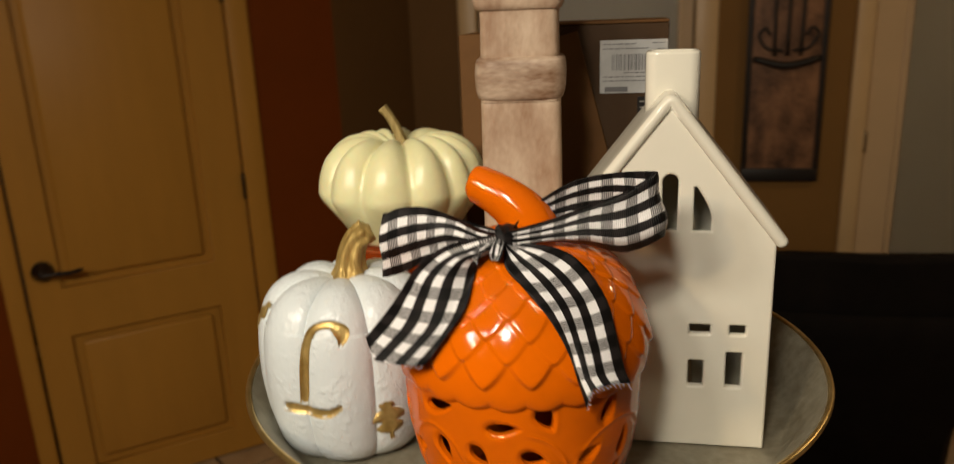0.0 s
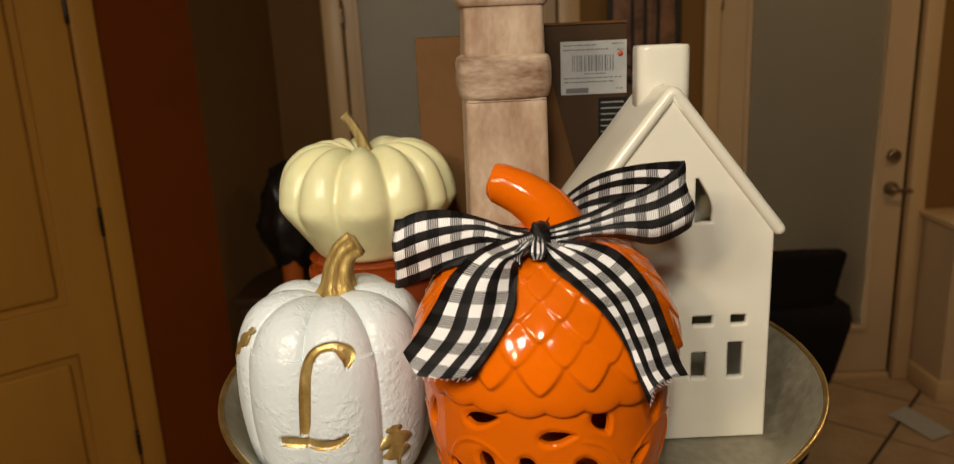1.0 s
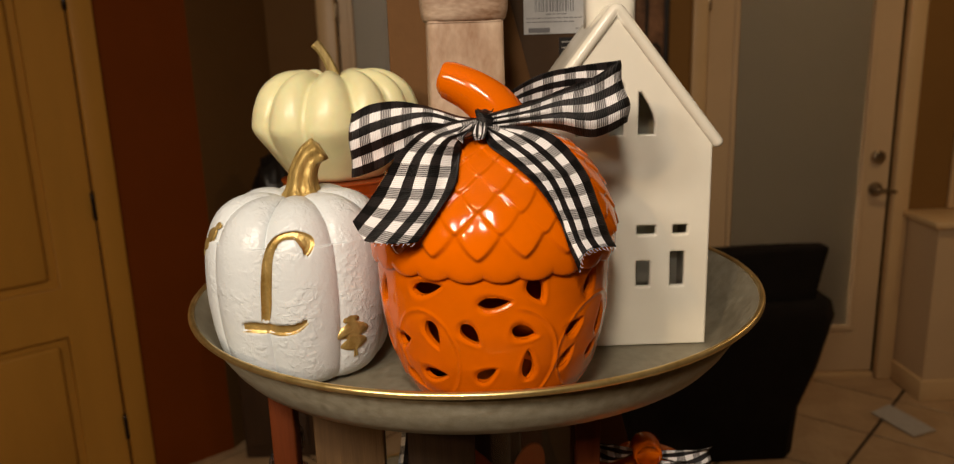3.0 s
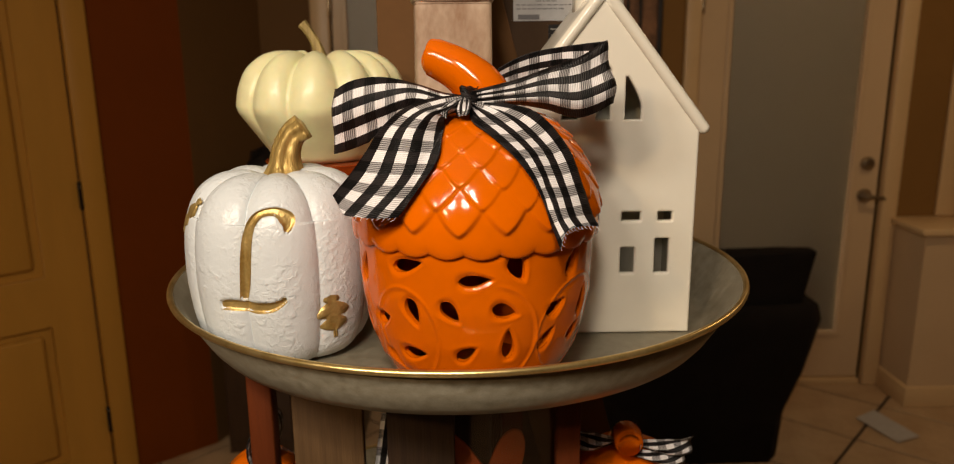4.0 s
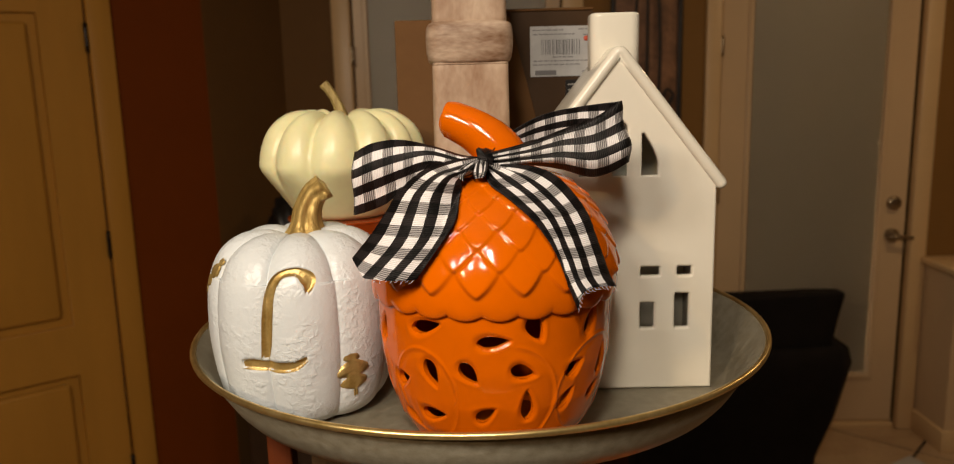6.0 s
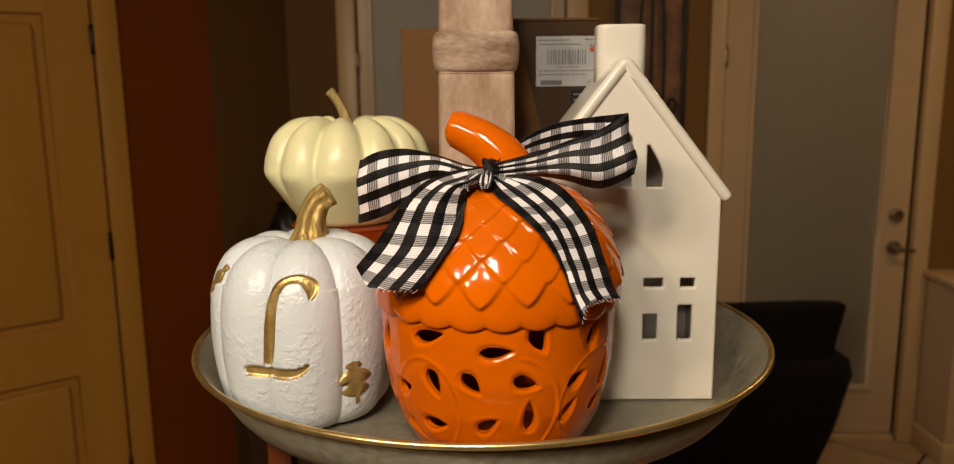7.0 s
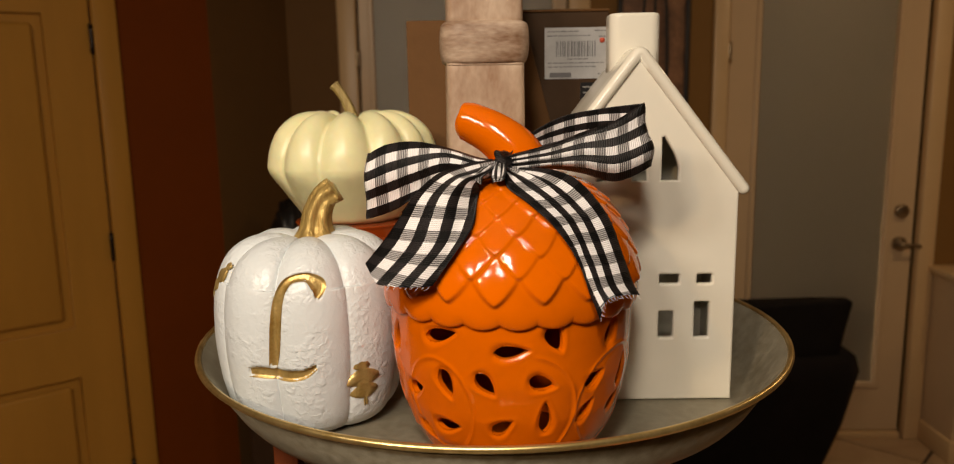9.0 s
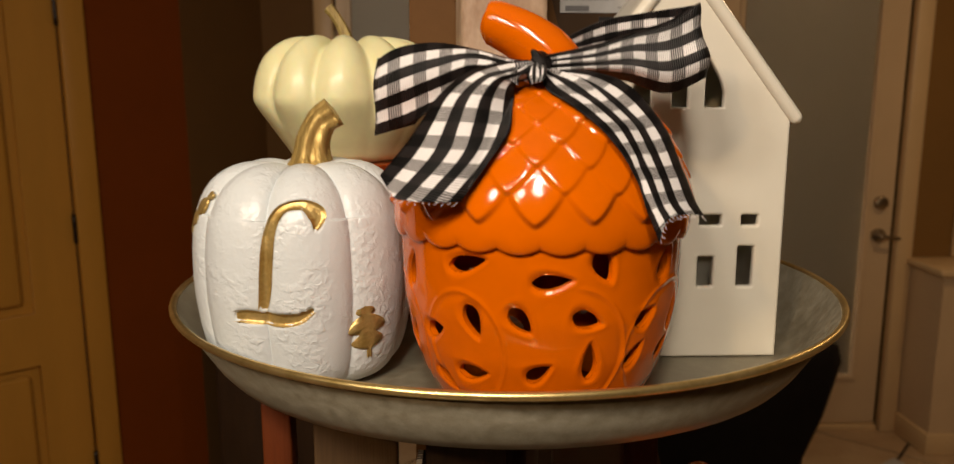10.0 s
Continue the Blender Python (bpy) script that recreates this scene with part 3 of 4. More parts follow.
def wp_shape(r, z, th):
    frac = np.clip(r / 0.05, 0, 1)
    k = wp_factor(th, frac)
    dip = 0.007 * (1 - rib(th, 8, -0.96)) * (z > 0.12) * np.clip(r / 0.05, 0, 1)
    return r * k, z - dip


def wp_point(x, z, lift=0.0006):
    """The place on the front of the pumpkin at x and z (from its base)."""
    y = 0.0
    lo, hi = -0.1, 0.0
    for _ in range(30):
        y = (lo + hi) / 2
        r = math.hypot(x, y)
        if r > wp_radius(np.array(math.atan2(y, x)), z):
            lo = y
        else:
            hi = y
    d = Vector((x, y, 0)).normalized()
    return (x + d.x * lift, y + d.y * lift, z)


wp = thing("white_pumpkin", WP, "white textured resin pumpkin with a gold letter L and gold stem", "pumpkin")
part("stem", tube("stem", [(0.007, 0.0, 0.140), (0.007, 0.001, 0.153), (0.0085, 0.002, 0.167), (0.0145, 0.003, 0.180), (0.0235, 0.003, 0.1865)],
                  [0.024, 0.0135, 0.0108, 0.0098, 0.0104], 40, 8, lambda th: 1 + 0.13 * np.cos(5 * th) + 0.05 * np.cos(9 * th + 1)), M_STEMGOLD, wp, "ridged gold-painted stem")


LETTER_STEM = spline([(0.0208, 0.1140, 0.0020), (0.0222, 0.1190, 0.0072), (0.0212, 0.1245, 0.0104), (0.0135, 0.1298, 0.0062), (0.003, 0.1290, 0.0052), (-0.004, 0.1235, 0.0066), (-0.0085, 0.112, 0.0080),
                      (-0.0108, 0.095, 0.0088), (-0.0122, 0.078, 0.0084), (-0.0135, 0.068, 0.0072), (-0.0150, 0.0615, 0.0056)], 8)
LETTER_FOOT = spline([(-0.0345, 0.0570, 0.0072), (-0.026, 0.0575, 0.0084), (-0.015, 0.0565, 0.0084), (-0.003, 0.0555, 0.0084), (0.009, 0.0570, 0.0072), (0.0190, 0.0625, 0.0035)], 8)


def engraved_body():
    """The pumpkin's body, with the letter sunk 2 mm into its front."""
    me = lathe("body", spline(WP_PROF[::4], 9), 900, 1, wp_shape)
    co = np.empty(len(me.vertices) * 3)
    me.vertices.foreach_get("co", co)
    co = co.reshape(-1, 3)
    front = np.where((co[:, 1] < -0.02) & (np.abs(co[:, 0]) < 0.06) & (co[:, 2] > 0.04) & (co[:, 2] < 0.14))[0]
    p = co[front][:, [0, 2]]
    inside = np.full(len(p), -1.0)
    for line in (LETTER_STEM, LETTER_FOOT):
        fine = np.stack([np.interp(np.linspace(0, len(line) - 1, 400), np.arange(len(line)), line[:, k]) for k in range(3)], 1)
        run_ = np.concatenate([[0], np.cumsum(np.hypot(np.diff(fine[:, 0]), np.diff(fine[:, 1])))])
        for (x, z, w), u in zip(fine, np.minimum(run_, run_[-1] - run_)):
            inside = np.maximum(inside, min(w / 2, u + 0.0004) - np.hypot(p[:, 0] - x, p[:, 1] - z))
    depth = 0.0026 * np.clip(inside / 0.0007, 0, 1)
    r = np.hypot(co[front, 0], co[front, 1])
    co[front, :2] *= (1 - depth / r)[:, None]
    me.vertices.foreach_set("co", co.reshape(-1))
    me.update()
    return me


part("body", engraved_body(), M_WHITE_PUMPKIN, wp)


def stroke(name, p, parent, material):
    """A gold stroke sunk into the pumpkin: rows of x, z and width."""
    tan = np.gradient(p[:, :2], axis=0)
    tan /= np.linalg.norm(tan, axis=1)[:, None] + 1e-9
    nor = np.stack([-tan[:, 1], tan[:, 0]], 1)
    sheet = []
    for (x, z, w), n in zip(p, nor):
        row = []
        for s, l in ((-0.52, 0.0003), (-0.49, 0.0002), (-0.40, -0.0017), (-0.2, -0.0020), (0.0, -0.0021), (0.2, -0.0020), (0.40, -0.0017), (0.49, 0.0002), (0.52, 0.0003)):
            row.append(wp_point(x + n[0] * w * s, z + n[1] * w * s, l))
        sheet.append(row)
    return part(name, grid_mesh(name, sheet), material, parent, "gold painted engraved letter stroke")


stroke("letter_stem", LETTER_STEM, wp, M_GOLD)
stroke("letter_foot", LETTER_FOOT, wp, M_GOLD)


def gold_leaf(azimuth, z, turn, size, broad=0.40):
    """An oak leaf of gold paint with lobes, laid round the pumpkin at an azimuth in degrees."""
    n = 36
    th0 = math.radians(azimuth)
    sheet = []
    for i in range(n + 1):
        v = i / n
        lobes = 0.26 + 0.74 * abs(math.cos(v * math.pi * 2.9 + 0.3)) ** 0.7
        w = size * broad * math.sin(math.pi * min(1, 0.05 + v * 1.12)) ** 0.6 * lobes if v < 0.86 else size * 0.045
        row = []
        for s_, l in ((-1, -0.0008), (-0.9, 0.0009), (-0.3, 0.0006), (0, 0.0001), (0.3, 0.0006), (0.9, 0.0009), (1, -0.0008)):
            a, b = s_ * w, (v - 0.5) * size + abs(s_) * w * 0.25
            da, dz = a * math.cos(turn) + b * math.sin(turn), a * math.sin(turn) - b * math.cos(turn)
            zz_ = min(z + dz, 0.146)
            r = float(wp_radius(np.array(th0), z))
            th = th0 + da / r
            r = float(wp_radius(np.array(th), zz_)) + l
            row.append((r * math.cos(th), r * math.sin(th), zz_))
        sheet.append(row)
    return part("gold_leaf", grid_mesh("gold_leaf", sheet), M_GOLD, wp, "gold painted oak leaf")


gold_leaf(-47, 0.041, 0.15, 0.038)
gold_leaf(205, 0.120, -0.65, 0.036, 0.17)

# ---- cream pumpkin on its amber jar ----
CP = (-0.2270, 0.775, FLOOR + 0.1425)


def cp_shape(r, z, th):
    rb = np.abs(np.sin(6 * (th + 0.22) + 0.75 * np.sin(th * 2 + 1) + 0.4 * np.sin(3 * th))) ** 0.65
    low = np.clip((z - 0.026) / 0.030, 0.0, 1)
    up = np.clip((z - 0.055) / 0.03, 0, 1)
    up = up * up * (3 - 2 * up)
    k = 1 - 0.11 * (1 - rb) * np.clip(r / 0.05, 0, 1) * (0.12 + 0.88 * low * low * (3 - 2 * low))
    k = k * (1 + 0.025 * np.sin(th * 3 + 0.8))
    return r * k, z - 0.010 * (1 - rb) * up * np.clip(r / 0.04, 0, 1)


cp = thing("cream_pumpkin", CP, "cream ribbed resin pumpkin with a dry stem on an amber jar", "pumpkin")
part("body", lathe("body", [(0.0, 0.003), (0.036, 0.0), (0.049, 0.002), (0.0585, 0.014), (0.0700, 0.030), (0.0810, 0.0445), (0.0850, 0.0520), (0.0852, 0.0590), (0.0820, 0.0740), (0.0735, 0.0905), (0.056, 0.1030), (0.034, 0.106), (0.014, 0.098), (0.0, 0.090)], 180, 7, cp_shape), M_CREAM, cp)
part("stem", tube("stem", [(0.004, 0.0, 0.090), (0.002, 0.0, 0.100), (-0.003, 0.0, 0.114), (-0.010, 0.0, 0.126), (-0.015, 0.0, 0.132)], [0.0095, 0.0058, 0.0045, 0.0042, 0.0047], 24, 6, lambda th: 1 + 0.14 * np.cos(5 * th)), M_STEMTAN, cp, "dry ridged brown stem")
jar = thing("amber_jar", (CP[0] + 0.003, CP[1], FLOOR), "amber orange glazed jar under a cream pumpkin", "jar")
part("body", lathe("body", [(0.0, 0.0), (0.045, 0.0), (0.058, 0.012), (0.064, 0.06), (0.062, 0.1), (0.058, 0.118), (0.060, 0.122), (0.060, 0.138), (0.056, 0.142), (0.0, 0.1415)], 72, 4), M_AMBER, jar)
part("collar", lathe("collar", [(0.059, 0.120), (0.063, 0.122), (0.064, 0.126), (0.063, 0.130), (0.059, 0.132)], 72, 3), M_AMBER, jar)

# ---- ceramic house ----
HX, HY = 0.031, 0.637
HOUSE = thing("ceramic_house", (HX, HY, FLOOR + 0.0005), "glossy white ceramic house lantern with cut-out windows", "ornament")
HW, EAVE, PEAK, DEPTH = 0.0835, 0.181, 0.289, 0.088


def quarter_arch(x0, x1, z0, z1):
    w, s = x1 - x0, z1 - z0
    curve = [(x0 + w * (1 - 0.86 * f ** 1.5), z0 + s * 0.28 + s * 0.72 * f) for f in np.linspace(0, 1, 8)]
    return [(x0, z0), (x1, z0)] + curve + [(x0 + w * 0.03, z1 - s * 0.01)]


def arch(x0, x1, z0, z1):
    c, r = (x0 + x1) / 2, (x1 - x0) / 2
    return [(x0, z0), (x1, z0)] + [(c + r * math.cos(a), z1 - r + r * math.sin(a)) for a in np.linspace(0, math.pi, 10)]


holes = []
for x0, x1 in ((0.020, 0.032), (0.050, 0.0622)):
    z1 = 0.0785 if x0 < 0.03 else 0.0865
    holes.append(rounded(x0, x1, 0.0555, z1, 0.0012))
    holes.append(rounded(-x1, -x0, 0.0555, z1, 0.0012))
for x0, x1 in ((0.020, 0.0365), (0.0515, 0.0640)):
    holes.append(rounded(x0, x1, 0.1025, 0.1105, 0.0012))
    holes.append(rounded(-x1, -x0, 0.1025, 0.1105, 0.0012))
holes.append(quarter_arch(0.0195, 0.0335, 0.190, 0.2255))
holes.append([(-x, z) for x, z in quarter_arch(0.0195, 0.0335, 0.190, 0.2255)][::-1])
holes.append(arch(-0.0045, 0.0075, 0.190, 0.2355))
gable = [(-HW, 0.0), (HW, 0.0), (HW, EAVE), (0.0, PEAK), (-HW, EAVE)]
part("front_wall", plate("front_wall", gable, holes, 0.008, 0.0022), M_HOUSE, HOUSE)
part("back_wall", plate("back_wall", gable, [arch(-0.03, 0.03, 0.012, 0.075)], 0.006, 0.0014), M_HOUSE, HOUSE).location.y = DEPTH - 0.006
for s in (-1, 1):
    a, b = sorted((s * HW, s * (HW - 0.006)))
    part("side_wall", box(a, b, 0.004, DEPTH - 0.004, 0.0, EAVE, 0.0014), M_HOUSE, HOUSE)
slope, run = math.atan2(PEAK - EAVE, HW), math.hypot(HW, PEAK - EAVE) + 0.0008
arm = lambda s, d: (s * d * math.cos(slope), PEAK - d * math.sin(slope), s * math.sin(slope), math.cos(slope))
# centre line of the roof slab with a rounded ridge
line = [arm(-1, d) for d in np.linspace(run, 0, 12)] + [(0, PEAK, math.sin(a), math.cos(a)) for a in np.linspace(-slope, slope, 9)[1:-1]] + [arm(1, d) for d in np.linspace(0, run, 12)]
rows = []
for y in (-0.0045, -0.0043, -0.0036, -0.0024, -0.0008, 0.0006, 0.02, 0.06, DEPTH - 0.0006, DEPTH + 0.0008, DEPTH + 0.0024, DEPTH + 0.0036, DEPTH + 0.0043, DEPTH + 0.0045):
    d = min(1.0, max(0.0, min(y + 0.0045, DEPTH + 0.0045 - y) / 0.0050))
    h = 0.0050 * math.sqrt(max(0.004, 1 - (1 - d) ** 2))
    loop = [(x + nx * (0.0034 + h), y, z + nz * (0.0034 + h)) for x, z, nx, nz in line]
    for s in (1, -1):
        x, z, nx, nz = line[-1] if s > 0 else line[0]
        tx, tz = s * math.cos(slope), -math.sin(slope)
        cap_ = [(x + nx * (0.0034 + h * math.cos(b)) + tx * h * math.sin(b), y, z + nz * (0.0034 + h * math.cos(b)) + tz * h * math.sin(b)) for b in np.linspace(0, math.pi, 9)[1:-1]]
        under = [(x + nx * (0.0034 - h), y, z + nz * (0.0034 - h)) for x, z, nx, nz in line]
        loop += cap_ + under[::-1] if s > 0 else cap_[::-1]
    rows.append(loop)
part("roof", grid_mesh("roof", rows, True, caps=True), M_HOUSE, HOUSE, "rounded glazed gable roof")
part("floor_plate", box(-HW + 0.004, HW - 0.004, 0.004, DEPTH - 0.004, 0.0, 0.004), M_HOUSE, HOUSE)
ch = rounded(-0.0215, 0.0215, -0.016, 0.016, 0.009, 7)
chin = rounded(-0.0165, 0.0165, -0.011, 0.011, 0.006, 7)
rows = [[(x, y, z) for x, y in ch] for z in (0.245, 0.30, 0.324)] + [[(x * 0.99, y * 0.985, 0.3258) for x, y in ch], [(x * 0.96, y * 0.95, 0.3270) for x, y in ch], [(x * 0.91, y * 0.89, 0.3274) for x, y in ch], [(x * 1.03, y * 1.03, 0.3268) for x, y in chin], [(x, y, 0.323) for x, y in chin], [(x, y, 0.27) for x, y in chin]]
chimney = part("chimney", grid_mesh("chimney", rows, True, caps=True), M_HOUSE, HOUSE)
chimney.location = (0.003, 0.052, 0)

# ---- acorn jar ----
AX, AY = -0.0770, 0.559
ACORN = thing("acorn_jar", (AX, AY, FLOOR + 0.0005), "glossy orange ceramic acorn jar with pierced leaf holes", "jar")
BASE_PROF = np.array([(0.0, 0.052), (0.004, 0.059), (0.010, 0.064), (0.03, 0.0755), (0.05, 0.0822), (0.075, 0.0868), (0.106, 0.0885), (0.124, 0.0888)])


def acorn_base():
    nth, nz = 840, 170
    th = np.linspace(0, 2 * np.pi, nth, endpoint=False)
    zz = np.linspace(0.0, 0.124, nz)
    T, Z = np.meshgrid(th, zz)
    # leaf holes: arc length along the wall from the front, height, turn, length, width
    cuts = [(-0.051, 0.1085, 14, 0.025, 0.0088), (-0.002, 0.1005, 4, 0.0225, 0.0085), (0.0268, 0.1080, -62, 0.0185, 0.0110), (0.0743, 0.1053, 64, 0.021, 0.0088),
            (-0.079, 0.0650, 15, 0.015, 0.0090), (-0.0481, 0.0752, -70, 0.0205, 0.0105), (-0.0194, 0.0780, -50, 0.0180, 0.0100), (0.0183, 0.0784, -18, 0.0180, 0.0098),
            (0.0590, 0.0750, 30, 0.0165, 0.0090), (0.0930, 0.0726, 84, 0.022, 0.0085), (-0.078, 0.0330, -38, 0.0190, 0.0075), (-0.0525, 0.0425, 4, 0.0220, 0.0090),
            (-0.0092, 0.0463, 32, 0.0170, 0.0085), (0.0221, 0.0525, 92, 0.0225, 0.0088), (0.0537, 0.0523, 52, 0.0180, 0.0075), (0.0862, 0.0508, 45, 0.0140, 0.0065),
            (0.055, 0.022, 25, 0.015, 0.007), (0.018, 0.018, -15, 0.016, 0.007), (-0.100, 0.098, 70, 0.022, 0.009), (-0.110, 0.055, 60, 0.02, 0.009)]
    cuts += [(0.128 + 0.032 * i, 0.03 + 0.07 * ((i * 7) % 5) / 4, 40 * i, 0.02, 0.009) for i in range(7)]
    loops = [(-0.0560, 0.0560, 0.0275, 0.0360), (0.0095, 0.0570, 0.0345, 0.0400), (0.0840, 0.0560, 0.0390, 0.0380), (-0.125, 0.0560, 0.034, 0.036), (0.17, 0.056, 0.036, 0.036), (0.24, 0.056, 0.036, 0.036)]
    R0 = 0.0875
    per = 2 * np.pi * R0
    S = (T + np.pi / 2) * R0
    S = (S + per / 2) % per - per / 2
    best = np.full(T.shape, 1.0)
    rim = np.zeros(T.shape)
    for s0, z0, turn, ln, w in cuts:
        ds = (S - s0 + per / 2) % per - per / 2
        dz = Z - z0
        c, s = math.cos(math.radians(turn)), math.sin(math.radians(turn))
        u, v = ds * c + dz * s, -ds * s + dz * c
        # a leaf: two arcs that meet in points, fuller at one end
        k = 1 + 0.40 * np.clip(u / (ln / 2), -1.2, 1.2)
        a, b = ln / 2 - 0.0008, w / 2 - 0.0008
        rr = (a * a + b * b) / (2 * b)
        dd = rr - b
        px, py = np.abs(v * k), np.abs(u)
        tip = (py - a) * dd > px * a
        f = np.where(tip, np.hypot(px, py - a), np.hypot(px + dd, py) - rr) - 0.0008
        better = f < best
        best = np.where(better, f, best)
        rim += 0.00025 * np.exp(-((f - 0.0034) / 0.0016) ** 2) - 0.0013 * np.exp(-(f / 0.0013) ** 2)
    cell_s, cell_z = per / nth, zz[1] - zz[0]
    wrapped = np.concatenate([best[:, -1:], best, best[:, :1]], axis=1)
    gz = np.gradient(best, cell_z, axis=0)
    gx = np.gradient(wrapped, cell_s, axis=1)[:, 1:-1]
    gl = np.maximum(np.hypot(gx, gz), 0.3)
    gx, gz = gx / gl ** 2, gz / gl ** 2
    groove = np.zeros(T.shape)
    # raised vine lines: each loop ends where it meets the one before it
    taken = np.zeros(T.shape)
    for s0, z0, a, b in loops:
        ds = (S - s0 + per / 2) % per - per / 2
        q = np.hypot(ds / a, (Z - z0) / b)
        d = (q - 1) * min(a, b)
        groove += (0.0006 * np.exp(-(d / 0.0011) ** 2) - 0.0003 * np.exp(-((d + 0.0030) / 0.0016) ** 2)) * (1 - taken) * (1 if s0 != 0.0095 else np.clip(ds / 0.010, 0, 1))
        taken = np.maximum(taken, np.clip(-d / 0.0012, 0, 1))
    r = np.interp(Z, BASE_PROF[:, 0], BASE_PROF[:, 1])
    k = np.array([0.1, 0.2, 0.4, 0.2, 0.1])
    for _ in range(3):
        rp = np.vstack([r[:1], r[:1], r, r[-1:], r[-1:]])
        r = sum(k[i] * rp[i:i + nz] for i in range(5))
    plain = r
    r = r + rim + groove
    # bring the sheet's points next to a hole onto its edge
    near = np.abs(best) < 0.00062
    S2 = T - np.where(near, best * gx, 0) / R0
    Z2 = Z - np.where(near, best * gz, 0)
    pts = np.stack([r * np.cos(S2), r * np.sin(S2), Z2], -1)
    inside = best < -0.00062
    inside[0] = inside[-1] = False
    idx = np.arange(nth * nz).reshape(nz, nth)
    nx = np.roll(idx, -1, 1)
    faces = np.stack([idx[:-1], nx[:-1], nx[1:], idx[1:]], -1).reshape(-1, 4)
    keep = ~(inside.reshape(-1)[faces].any(axis=1) | (best.reshape(-1)[faces].mean(axis=1) < -0.00025))
    outer = faces[keep]
    # the inner wall, 5 mm in, and the cut edges between the two
    ri = plain - 0.005
    inner_pts = np.stack([ri * np.cos(S2), ri * np.sin(S2), Z2], -1).reshape(-1, 3)
    edges = np.concatenate([outer[:, [0, 1]], outer[:, [1, 2]], outer[:, [2, 3]], outer[:, [3, 0]]])
    count = {}
    for a, b in edges.tolist():
        key = (a, b) if a < b else (b, a)
        count[key] = count.get(key, 0) + 1
    rim_edges = [(a, b) for a, b in edges.tolist() if count[(a, b) if a < b else (b, a)] == 1]
    total = nth * nz
    outer_pts = pts.reshape(-1, 3)
    verts = [outer_pts, inner_pts]
    side_faces, k = [], 2 * total
    side_index, side_pts = {}, []
    for a, b in rim_edges:
        for v in (a, b):
            if v not in side_index:
                side_index[v] = k
                side_pts += [outer_pts[v], inner_pts[v]]
                k += 2
        side_faces.append((side_index[b], side_index[a], side_index[a] + 1, side_index[b] + 1))
    allv = np.concatenate([outer_pts, inner_pts, np.array(side_pts)])
    allf = outer.tolist() + (outer[:, ::-1] + total).tolist() + side_faces
    me = mesh_from("base", allv, allf, True)
    bm = bmesh.new()
    bm.from_mesh(me)
    bmesh.ops.delete(bm, geom=[v for v in bm.verts if not v.link_faces], context="VERTS")
    bm.to_mesh(me)
    bm.free()
    part("base", me, M_ORANGE, ACORN, "pierced glossy orange base")
    part("bottom", lathe("bottom", [(0.0, 0.0), (0.053, 0.0), (0.056, 0.004), (0.0, 0.005)], 48, 1), M_ORANGE, ACORN)


acorn_base()


